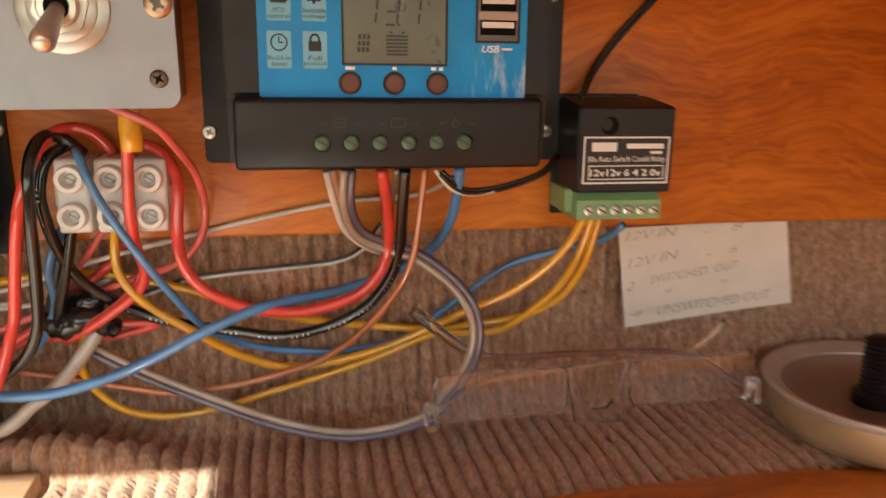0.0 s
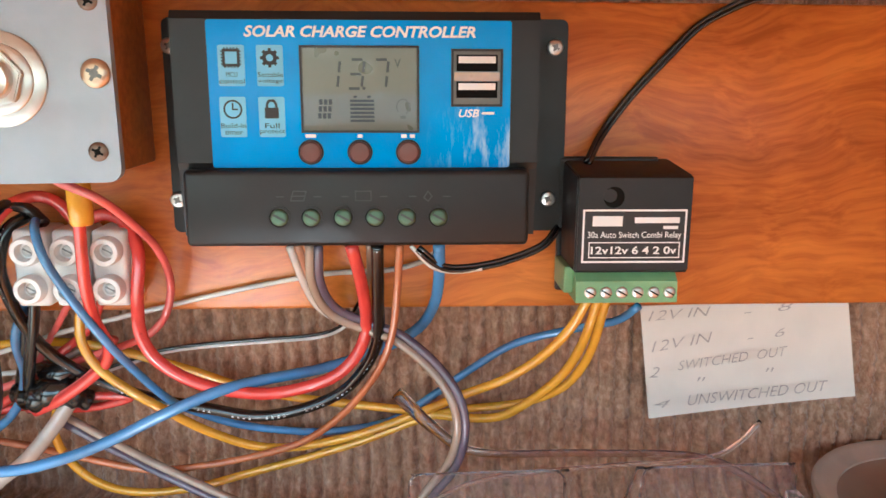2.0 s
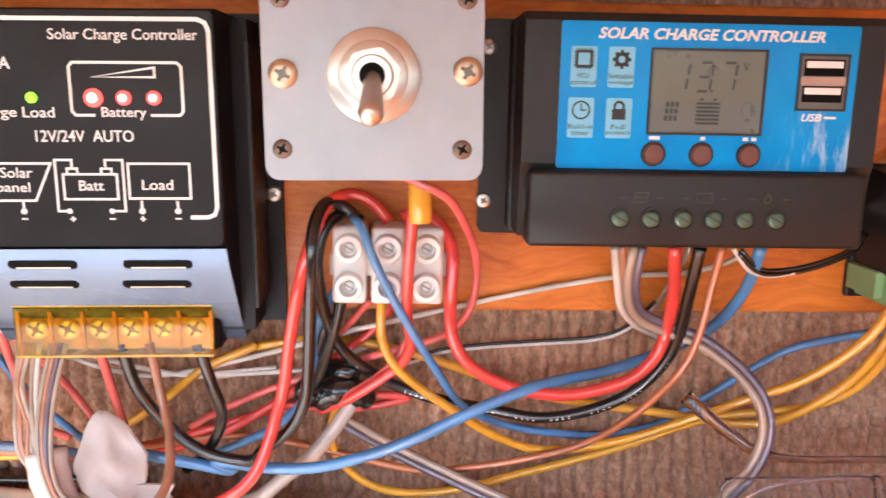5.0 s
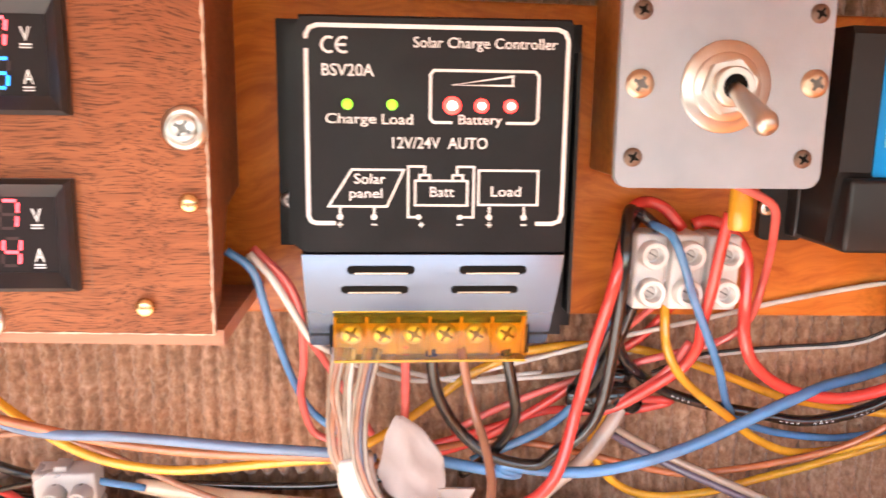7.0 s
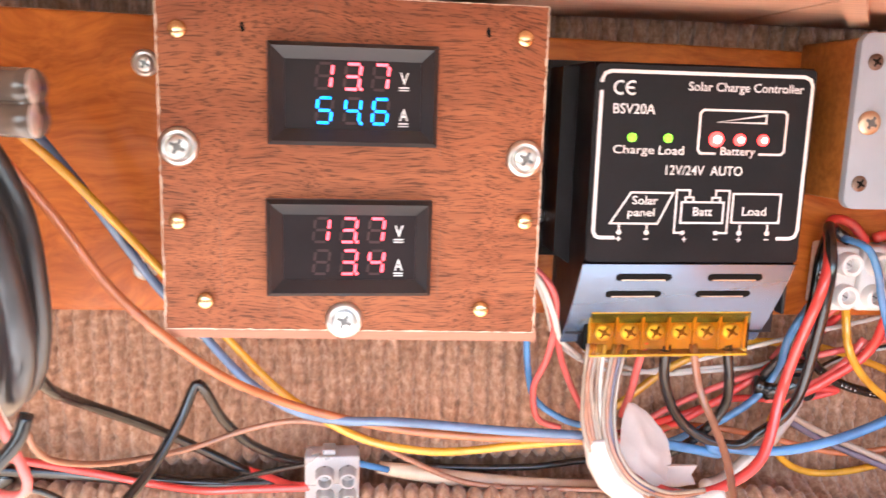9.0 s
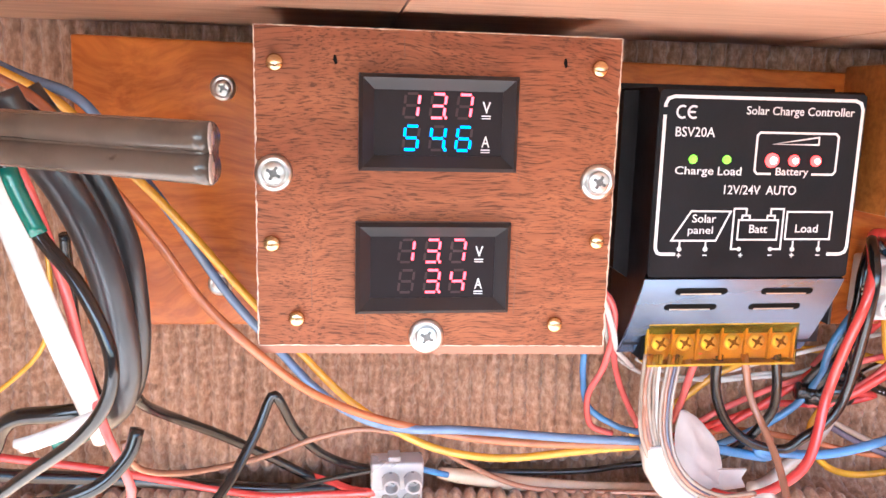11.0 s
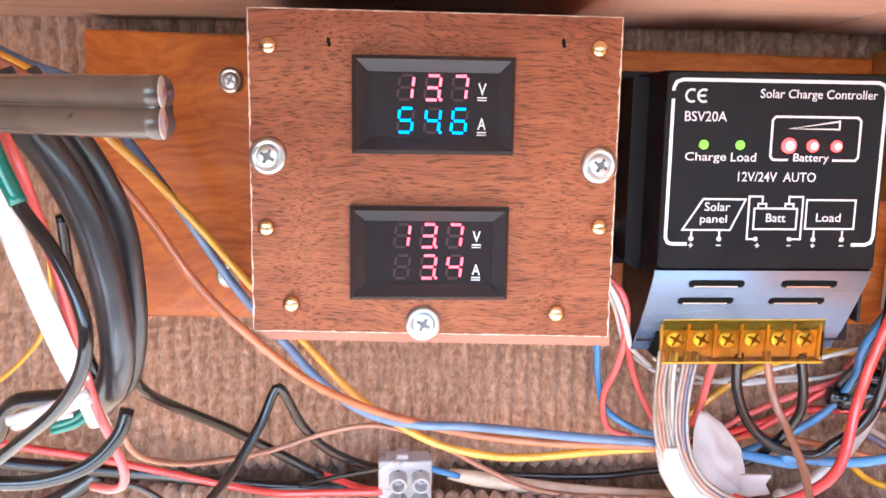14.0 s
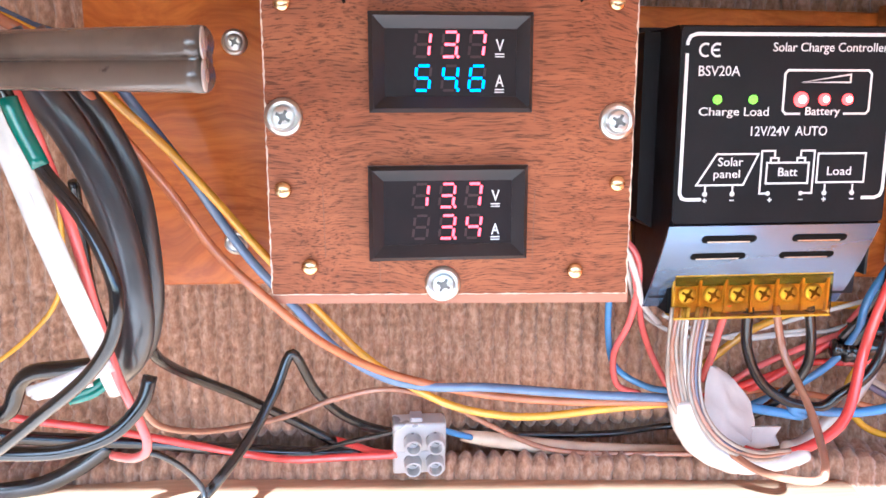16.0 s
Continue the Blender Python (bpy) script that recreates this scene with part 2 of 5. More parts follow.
def scuffed_cable():
    """Satin black cable sheath with pale scuffs along it."""
    k = Nodes("scuffed_black_sheath")
    v = k.coords()
    base = k.ramp(k.noise(v, 40, 3), [(0.3, (0.016, 0.015, 0.016)), (0.7, (0.040, 0.039, 0.042))])
    scuff = k.ramp(k.noise(k.coords((1, 1, 0.35)), 170, 5, 0.7), [(0.66, (0, 0, 0)), (0.74, (1, 1, 1))])
    where = k.ramp(k.noise(v, 22, 2), [(0.5, (0, 0, 0)), (0.62, (1, 1, 1))])
    mask = k.mix(1.0, scuff, where, "MULTIPLY")
    k.bump(k.noise(v, 300, 3), 0.25, 0.0004)
    return k.set(Base_Color=k.mix(mask, base, (0.34, 0.33, 0.33, 1)), Roughness=0.3, Specular_IOR_Level=0.6, Coat_Weight=0.5, Coat_Roughness=0.16)


CABLE = scuffed_cable()
SLEEVE = pvc("dull_white_sleeve", (0.50, 0.42, 0.36))
BEIGE = pvc("beige_sleeve", (0.62, 0.47, 0.33))
TEAL = pvc("green_tape", (0.012, 0.16, 0.115))
GREYROD = pvc("grey_twin_cable", (0.115, 0.085, 0.065), 0.22)
COPPERCORE = plain("cut_copper", (0.5, 0.33, 0.25), 0.4, metal=0.8)


def carpet_material():
    k = Nodes("ribbed_carpet")
    v = k.coords()
    patch, tuft = k.noise(v, 14, 4), k.noise(k.coords((1, 0.6, 0.45)), 520, 4, 0.65)
    col = k.ramp(tuft, [(0.25, (0.20, 0.108, 0.065)), (0.5, (0.40, 0.226, 0.136)), (0.75, (0.61, 0.405, 0.285))])
    col = k.mix(0.4, col, k.ramp(patch, [(0.3, (0.66, 0.62, 0.58)), (0.7, (1, 1, 1))]), "MULTIPLY")
    k.bump(tuft, 0.6, 0.0008)
    return k.set(Base_Color=col, Roughness=0.95, Specular_IOR_Level=0.15, Sheen_Weight=0.25)


CARPET = carpet_material()

# ---- builders, all in millimetres ----
MM = 0.001


def quad_box(bm, x0, x1, y0, y1, z0, z1, bevel=0.0, seg=2, mat=0):
    got = bmesh.ops.create_cube(bm, size=1.0)["verts"]
    for v in got:
        v.co = Vector(((x0 + x1) / 2 + v.co.x * (x1 - x0), (y0 + y1) / 2 + v.co.y * (y1 - y0), (z0 + z1) / 2 + v.co.z * (z1 - z0)))
    faces = {f for v in got for f in v.link_faces}
    if bevel:
        edges = list({e for v in got for e in v.link_edges})
        out = bmesh.ops.bevel(bm, geom=edges, offset=bevel, segments=seg, profile=0.5, affect="EDGES")
        faces |= set(out["faces"])
    for f in faces:
        if f.is_valid:
            f.material_index = mat
    return bm


def box(x0, x1, y0, y1, z0, z1, bevel=0.0, seg=2):
    return quad_box(bmesh.new(), x0, x1, y0, y1, z0, z1, bevel, seg)


def prism(poly, a, b, axis="y", bm=None, mat=0):
    """A polygon drawn in x, z and pushed along y, or drawn in y, z and pushed along x, or in x, y and pushed along z."""
    bm = bm or bmesh.new()
    place = {"y": lambda p, d: (p[0], d, p[1]), "x": lambda p, d: (d, p[0], p[1]), "z": lambda p, d: (p[0], p[1], d)}[axis]
    lo, hi = [bm.verts.new(place(p, a)) for p in poly], [bm.verts.new(place(p, b)) for p in poly]
    faces = [bm.faces.new(lo), bm.faces.new(hi)]
    n = len(poly)
    faces += [bm.faces.new((lo[i], lo[(i + 1) % n], hi[(i + 1) % n], hi[i])) for i in range(n)]
    for f in faces:
        f.material_index = mat
    return bm


def round_rect(x0, x1, z0, z1, r, n=5):
    out = []
    for cx, cz, a0 in ((x1 - r, z1 - r, 0), (x0 + r, z1 - r, 90), (x0 + r, z0 + r, 180), (x1 - r, z0 + r, 270)):
        out += [(cx + r * math.cos(radians(a0 + 90 * i / n)), cz + r * math.sin(radians(a0 + 90 * i / n))) for i in range(n + 1)]
    return out


def lathe(profile, seg=28, axis="y", bm=None, mat=0, at=(0, 0, 0), caps=True):
    """Rings of (radius, distance along the axis)."""
    bm = bm or bmesh.new()
    rings = []
    for r, d in profile:
        ring = []
        for i in range(seg):
            c, s = math.cos(2 * math.pi * i / seg) * r, math.sin(2 * math.pi * i / seg) * r
            p = {"y": (c, d, s), "z": (c, s, d), "x": (d, c, s)}[axis]
            ring.append(bm.verts.new([a + b for a, b in zip(p, at)]))
        rings.append(ring)
    faces = [bm.faces.new((a[i], a[(i + 1) % seg], b[(i + 1) % seg], b[i])) for a, b in zip(rings, rings[1:]) for i in range(seg)]
    if caps:
        faces += [bm.faces.new(rings[0]), bm.faces.new(rings[-1])]
    for f in faces:
        f.material_index = mat
    return bm


def smooth_path(points, step=2.0):
    """A smooth curve through the points, cut about every step."""
    p = [Vector(q) for q in points]
    p = [p[0] * 2 - p[1]] + p + [p[-1] * 2 - p[-2]]
    out = []
    for a, b, c, d in zip(p, p[1:], p[2:], p[3:]):
        n = max(2, int((c - b).length / step))
        for i in range(n):
            t = i / n
            out.append(0.5 * (2 * b + (c - a) * t + (2 * a - 5 * b + 4 * c - d) * t * t + (3 * b - a - 3 * c + d) * t ** 3))
    return out + [p[-2]]


def sweep(points, ring, bm=None, mat=0, step=2.0, scale=None):
    """A cross-section (u, v) carried along a smooth path; u lies across the path seen from the front, v along the view."""
    bm = bm or bmesh.new()
    path = smooth_path(points, step)
    rings = []
    for i, p in enumerate(path):
        along = (path[min(i + 1, len(path) - 1)] - path[max(i - 1, 0)]).normalized()
        u = along.cross(Vector((0, 1, 0)))
        u = u.normalized() if u.length > 0.05 else Vector((1, 0, 0))
        v = along.cross(u).normalized()
        k = scale(i / (len(path) - 1)) if scale else 1.0
        rings.append([bm.verts.new(p + u * a * k + v * b * k) for a, b in ring])
    n = len(ring)
    faces = [bm.faces.new((a[i], a[(i + 1) % n], b[(i + 1) % n], b[i])) for a, b in zip(rings, rings[1:]) for i in range(n)]
    faces += [bm.faces.new(rings[0]), bm.faces.new(rings[-1])]
    for f in faces:
        f.material_index, f.smooth = mat, True
    return bm


def circle(r, n=10, cu=0.0, cv=0.0):
    return [(cu + r * math.cos(2 * math.pi * i / n), cv + r * math.sin(2 * math.pi * i / n)) for i in range(n)]


def to_mesh(name, bm, materials, smooth=False):
    bmesh.ops.recalc_face_normals(bm, faces=bm.faces)
    bmesh.ops.scale(bm, vec=(MM, MM, MM), verts=bm.verts)
    if smooth:
        for f in bm.faces:
            f.smooth = True
    me = bpy.data.meshes.new(name)
    bm.to_mesh(me)
    bm.free()
    for m in materials if isinstance(materials, (list, tuple)) else [materials]:
        me.materials.append(m)
    if smooth:
        me.set_sharp_from_angle(angle=radians(38))
    return me


def part(name, bm, material, parent, label="", smooth=False, at=(0, 0, 0)):
    """Links a bmesh, or a mesh to share, as one mesh object under a thing or part."""
    me = bm if isinstance(bm, bpy.types.Mesh) else to_mesh(name, bm, material, smooth)
    ob = new(name, me)
    ob.parent = parent
    ob.location = [a * MM for a in at]
    return tagged(ob, label)


def thing(name, at, label, category, group="", kind="", turn=0.0):
    """An Empty at a thing's base; turn: degrees about the way into the wall."""
    ob = new(name)
    ob.empty_display_size = 0.01
    ob.matrix_world = pose(at[0] * MM, at[1] * MM, at[2] * MM, 0, turn, 0)
    return tagged(ob, label, category, group, kind)


def solid(name, bm, material, label, category, group="", kind="", smooth=False, at=(0, 0, 0)):
    """A thing that is one mesh."""
    ob = new(name, to_mesh(name, bm, material, smooth))
    ob.location = [a * MM for a in at]
    return tagged(ob, label, category, group, kind)


def lettering(name, words, x, y, z, width, height, material, parent, slant=0.0, bold=0.0, turn=0.0):
    """Raised print facing out of the wall: lower left corner, size of the whole word."""
    cu = bpy.data.curves.new(name, "FONT")
    cu.body, cu.extrude, cu.offset, cu.shear, cu.resolution_u = words, 0.01, bold, slant, 3
    tmp = bpy.data.objects.new("tmp", cu)
    me = bpy.data.meshes.new_from_object(tmp)
    bpy.data.objects.remove(tmp)
    co = np.array([v.co for v in me.vertices])
    lo, hi = co.min(0), co.max(0)
    k = ((width * MM) / (hi[0] - lo[0]), (height * MM) / (hi[1] - lo[1]))
    for v in me.vertices:
        a, b = (v.co.x - lo[0]) * k[0], (v.co.y - lo[1]) * k[1]
        v.co = (a, -0.00005 if v.co.z > 0 else 0.00005, b)
    me.materials.clear()
    me.materials.append(material)
    ob = new(name, me)
    ob.parent = parent
    ob.location = (x * MM, y * MM, z * MM)
    ob.rotation_euler = (0, radians(turn), 0)
    return ob


def stroke(points, w, y, bm=None, t=0.06):
    """A printed line of width w through points (x, z), lying on the plane y, with mitred corners."""
    bm = bm or bmesh.new()
    p = [Vector(q) for q in points]
    closed = (p[0] - p[-1]).length < 1e-6
    if closed:
        p = p[:-1]
    n = len(p)
    sides = []
    for i in range(n):
        a = p[i] - p[i - 1] if i or closed else p[1] - p[0]
        b = p[(i + 1) % n] - p[i] if i < n - 1 or closed else a
        a, b = a.normalized(), b.normalized()
        na, nb = Vector((-a.y, a.x)), Vector((-b.y, b.x))
        m = (na + nb).normalized() if (na + nb).length > 1e-4 else na
        k = min(2.0, 1 / max(0.2, m.dot(na))) * w / 2
        sides.append((p[i] + m * k, p[i] - m * k))
    ring = [[bm.verts.new((q.x, yy, q.y)) for q in (s[0], s[1]) for yy in (y - t, y + 0.02)] for s in sides]
    for i in range(n if closed else n - 1):
        f, g = ring[i], ring[(i + 1) % n]
        for u, v in ((0, 1), (1, 3), (3, 2), (2, 0)):
            bm.faces.new((f[u], f[v], g[v], g[u]))
    if not closed:
        for f in (ring[0], ring[-1]):
            bm.faces.new((f[0], f[1], f[3], f[2]))
    return bm


def bars(rows, y, t=0.06):
    """Plain bars (x0, x1, z0, z1) of print on the plane y."""
    bm = bmesh.new()
    for x0, x1, z0, z1 in rows:
        quad_box(bm, x0, x1, y - t, y + 0.02, z0, z1)
    return bm


def screw_mesh(name, r, h, materials, cross=0.62, washer=0.0, slot=False):
    """A screw head on its base plane y = 0, towards -y: domed, with a recess for the driver, over a cup washer where asked."""
    bm = bmesh.new()
    base = 0.0
    if washer:
        lathe([(washer, 0.1), (washer, -0.5), (washer * 0.93, -1.0), (washer * 0.80, -1.3), (r * 0.98, -0.9)], 32, "y", bm, 0)
        base = -0.7
    lathe([(r, base + 0.1), (r, base - h * 0.35), (r * 0.86, base - h * 0.78), (r * 0.6, base - h * 0.95), (r * 0.3, base - h)], 28, "y", bm, 0)
    top = base - h - 0.03
    a, w = r * cross, r * 0.13
    # the recess is not cut: dark bars on the head stand for its shade
    quad_box(bm, -a, a, top, base - h * 0.5, -w, w, mat=1)
    if not slot:
        quad_box(bm, -w, w, top - 0.004, base - h * 0.5, -a, a, mat=1)
        quad_box(bm, -w * 1.9, w * 1.9, top - 0.008, base - h * 0.5, -w * 1.9, w * 1.9, mat=1)
    bmesh.ops.rotate(bm, verts=bm.verts, cent=(0, 0, 0), matrix=Matrix.Rotation(0.5, 3, "Y"))
    return to_mesh(name, bm, materials, True)


SCREW_SMALL = screw_mesh("screw", 2.6, 1.4, [STEEL, CROSS], cross=0.5)
SCREW_BIG = screw_mesh("screw", 3.6, 1.8, [STEEL, CROSS], washer=5.6)
SCREW_BOARD = screw_mesh("screw", 2.9, 0.9, [STEEL, CROSS], washer=4.6)
SCREW_BRASSY = screw_mesh("screw", 4.0, 1.6, [WARMSCREW, CROSS], cross=0.55)
SCREW_DARK = screw_mesh("screw", 2.7, 0.9, [RUSTY, RECESS])
SCREW_TERMINAL = screw_mesh("terminal_screw", 2.6, 0.8, [GREENSCREW, MOULD], cross=0.8, slot=True)
SCREW_BRASS = screw_mesh("terminal_screw", 3.4, 1.3, [CHROME, AMBER_DARK], cross=0.75)
SCREW_TINY = screw_mesh("terminal_screw", 1.9, 0.7, [STEEL, RECESS], cross=0.85, slot=True)
SCREW_WHITE = screw_mesh("terminal_screw", 1.9, 0.6, [SCREWGREY, CROSS], cross=0.8, slot=True)

# ---- setting ----
def board_z(x, top):
    return (110.8 if top else 6.3) - 0.0165 * x if top else 6.3 - 0.0125 * x


def plank():
    x0, x1 = -98.5, 640.0
    bm = prism([(x0, board_z(x0, False)), (x1, board_z(x1, False)), (x1, board_z(x1, True)), (x0, board_z(x0, True))], 0, 18)
    bmesh.ops.bevel(bm, geom=list(bm.edges), offset=1.2, segments=3, profile=0.5, affect="EDGES")
    return bm


board = solid("mounting_board", plank(), PLANK, "orange varnished pine mounting board fixed on the carpeted wall", "board", smooth=True)


def spread(path, n):
    """n points at even steps along a profile of (y, z, up, out, shift)."""
    run = [0.0]
    for p, q in zip(path, path[1:]):
        run.append(run[-1] + math.hypot(q[0] - p[0], q[1] - p[1]))
    out, k = [], 0
    for i in range(n):
        d = run[-1] * i / (n - 1)
        while k < len(path) - 2 and run[k + 1] < d:
            k += 1
        t = (d - run[k]) / max(1e-6, run[k + 1] - run[k])
        out.append([u + (v - u) * t for u, v in zip(path[k], path[k + 1])])
    return out


def carpet_shift(x):
    """The ledge does not run quite square to the wall."""
    return max(-16.0, min(8.0, -0.1 * x))


def carpet():
    """Ribbed carpet down the wall; its foot curves onto the ledge, or hangs as a hem behind a rolled edge."""
    pitch, per = 6.4, 10
    x0, x1 = -270.0, 700.0
    nx = int((x1 - x0) / pitch * per)
    wall = [(18.0, 150 - i * 2.5, 0.0, -1.0, 0) for i in range(16)] + [(18.0, 110 - i * 4.2, 0.0, -1.0, 0) for i in range(26)]
    wall += [(18.0, 5 - i * 1.4, 0.0, -1.0, 0) for i in range(45)]
    arc = [radians(90 * i / 12) for i in range(13)]
    plain_foot = [(18.0, -58.0, 0, -1, 0)] + [(4 + 14 * math.cos(a), -67 - 14 * math.sin(a), math.sin(a), -math.cos(a), 0) for a in arc]
    plain_foot += [(4 - i * 1.5, -81.0, 1.0, 0.0, 0) for i in range(1, 41)]
    hem = [(24 - 6 * math.cos(a), -58 - 6 * math.sin(a), -math.sin(a), -math.cos(a), 0) for a in arc]
    hem += [(31, -65, 0, -1, 0), (31, -79, 0, -1, 0), (28, -80, 1, 0, 0.6), (16.5, -80, 1, 0, 1)]
    hem += [(9 + 6.5 * math.cos(2 * a), -73.5 + 6.5 * math.sin(2 * a), math.sin(2 * a), math.cos(2 * a), 1) for a in arc]
    hem += [(2.4, -80, 0, -1, 1), (1.0, -81, 1, 0, 1)] + [(1 - i * 1.5, -81.0, 1.0, 0.0, 1) for i in range(1, 43)]
    low = 120
    plain_foot, hem = spread(plain_foot, low), spread(hem, low)
    rows = len(wall) + low
    verts, faces = [], []
    for j in range(rows):
        for i in range(nx + 1):
            x = x0 + (x1 - x0) * i / nx
            if j < len(wall):
                y, z, up, out, move = wall[j]
            else:
                t = min(1.0, max(0.0, (250 - x) / 60))
                t = t * t * (3 - 2 * t)
                y, z, up, out, move = [u + (v - u) * t for u, v in zip(plain_foot[j - len(wall)], hem[j - len(wall)])]
                y += move * carpet_shift(x)
            along = j * 1.4
            lean = 0.22 * (j - len(wall)) * move * 0.5
            n = noise.noise((x * 0.09, y * 0.22 + z * 0.22, 1.7))
            rib = 3.5 * (1 - abs(math.sin(math.pi * (x + lean + 2.0 * noise.noise((x * 0.02, z * 0.02 + y * 0.02, 4))) / pitch)) ** 0.75)
            h = -rib + 0.35 * n + 0.75 * noise.noise((x * 0.35, y * 0.6 + z * 0.6, 3.1))
            k = round(x / pitch)
            h += (0.85 if j < len(wall) else 0.35) * math.sin(2 * math.pi * along / (4.4 + 0.5 * math.sin(k * 3.3)) + 2.1 * k + 1.3 * math.sin(k * 1.7))
            sag = 1.2 * noise.noise((x * 0.012, j * 0.05, 9.0))
            verts.append((x * MM, (y + out * (h + sag)) * MM, (z + up * (h + sag)) * MM))
    w = nx + 1
    for j in range(rows - 1):
        for i in range(nx):
            a = j * w + i
            faces.append((a, a + 1, a + w + 1, a + w))
    me = bpy.data.meshes.new("carpet")
    me.from_pydata(verts, [], faces)
    me.materials.append(CARPET)
    for p in me.polygons:
        p.use_smooth = True
    return tagged(new("carpet", me), "brown ribbed carpet lining the wall and ledge", "carpet", kind="structure")


carpet()
solid("wall_back", box(-300, 720, 38, 54, -110, 190), DARKWOOD, "dark wooden back wall behind the carpet", "wall", kind="structure")
# both side walls are out of view, added to bound the skylight
solid("wall_left", box(-300, -282, -420, 38, -110, 190), PALE, "unseen wooden side wall added to bound the light from the front", "wall", kind="structure")
solid("wall_right", box(702, 720, -420, 38, -110, 190), DARKWOOD, "unseen wooden side wall added to bound the light from the front", "wall", kind="structure")
# mostly out of view; this half acts as a reflector lighting things from below
solid("ledge", box(-300, 196, -330, 38, -110, -85, 1.0), BOUNCE_PALE, "ledge under the carpet, made pale to bounce sunlight upwards", "ledge", kind="structure")
solid("ledge", box(196.4, 720, -330, 38, -110, -85, 1.0), PLANK, "orange varnished wooden ledge under the carpet", "ledge", kind="structure")
# ground out of view, added and kept pale to return sunlight
GROUND_PALE = plain("pale_ground", (0.52, 0.53, 0.54), 0.6, vary=0.15, scale=2.0, bump=0)
solid("locker_base", box(-300, 720, -330, 40, -700, -110.4, 2.0), DARKWOOD, "dark wooden locker front below the ledge", "wall", kind="structure")
# added out of view; its height sets how much low sky is reflected
solid("sky_blocker", box(-2500, 3000, -1040, -1000, -700, 20), DARKWOOD, "unseen dark panel added opposite the locker to block low sky", "wall", kind="structure")
solid("ground", box(-30000, 30000, -60000, 30000, -720, -700), GROUND_PALE, "unseen pale ground added below the locker, returning sunlight", "floor", kind="structure")


def ceiling():
    """Pale boards above, deeper over one half, with a cross batten; the unseen front edges are shaped to bound the sun.
    """
    bm = bmesh.new()
    # out-of-view front edge, slanted so that its shadow ends along the trim
    edge = lambda x: -311 - 0.083 * (x + 26)
    prism([(-281.5, edge(-281.5)), (12, edge(12)), (12, 13), (-281.5, 13)], 118, 126, "z", bm, 1)
    prism([(13, edge(13)), (170, edge(170)), (170, 13), (13, 13)], 118.3, 126, "z", bm)
    # extended further forward, out of view, to keep sun off the right-hand carpet
    quad_box(bm, 171, 702, -430, 13, 118, 126, 0.6)
    quad_box(bm, -281.5, 702, -60, 38, 126.2, 142)
    prism([(126, -120), (134, -120), (206, -20), (198, -20)], 114.6, 118.2, "z", bm)
    return bm


solid("ceiling", ceiling(), [ROOF, BROWNROOF], "pale plywood shelf underside with a thin batten", "ceiling", kind="structure")
strip = prism([(-143, 10.4), (-80, 10.8), (-30, 6), (40, -1), (110, -8), (160, -13), (189, -15), (189, -80), (-143, -66)], -84.8, -76, "z")
bmesh.ops.bevel(strip, geom=list(strip.edges), offset=1.3, segments=3, profile=0.5, affect="EDGES")
solid("trim", strip, PALE, "pale sunlit wooden edge strip along the ledge", "trim", kind="structure", smooth=True)

front = prism([(262, -60), (300, -52), (360, -57), (425, -54), (470, -56), (520, -70), (640, -70), (640, -110), (262, -110)], -84.8, -81.5, "z")
bmesh.ops.bevel(front, geom=list(front.edges), offset=1.0, segments=2, profile=0.5, affect="EDGES")
solid("trim", front, PLANK, "orange varnished wooden edge along the carpeted ledge", "trim", kind="structure", smooth=True)

# ---- meter box: mahogany ply box with two panel meters ----
SEGMENTS = {"0": "abcdef", "1": "bc", "2": "abged", "3": "abgcd", "4": "fgbc", "5": "afgcd", "6": "afgedc", "7": "abc", "8": "abcdefg", "9": "abcdfg", " ": ""}


def digit(lit, unlit, char, x, z, w, h, y, dot=False):
    """One seven-bar figure, leaning to its right, whose lit and unlit bars go to two meshes."""
    t, lean = w * 0.18, 0.12
    mid = h / 2
    spots = {"a": (t * 0.7, h, w - t * 0.7, h), "d": (t * 0.7, 0, w - t * 0.7, 0), "g": (t * 0.7, mid, w - t * 0.7, mid), "f": (0, mid + t * 0.7, 0, h - t * 0.7), "b": (w, mid + t * 0.7, w, h - t * 0.7), "e": (0, t * 0.7, 0, mid - t * 0.7), "c": (w, t * 0.7, w, mid - t * 0.7)}
    for k, (ax, az, bx, bz) in spots.items():
        a, b = (x + ax + az * lean, z + az), (x + bx + bz * lean, z + bz)
        stroke([a, b], t, y, lit if k in SEGMENTS[char] else unlit, 0.05)
    if dot:
        lathe([(t * 0.62, y - 0.05), (t * 0.62, y + 0.02)], 10, "y", lit, 0, (x + w + t * 0.9, 0, z + t * 0.1))


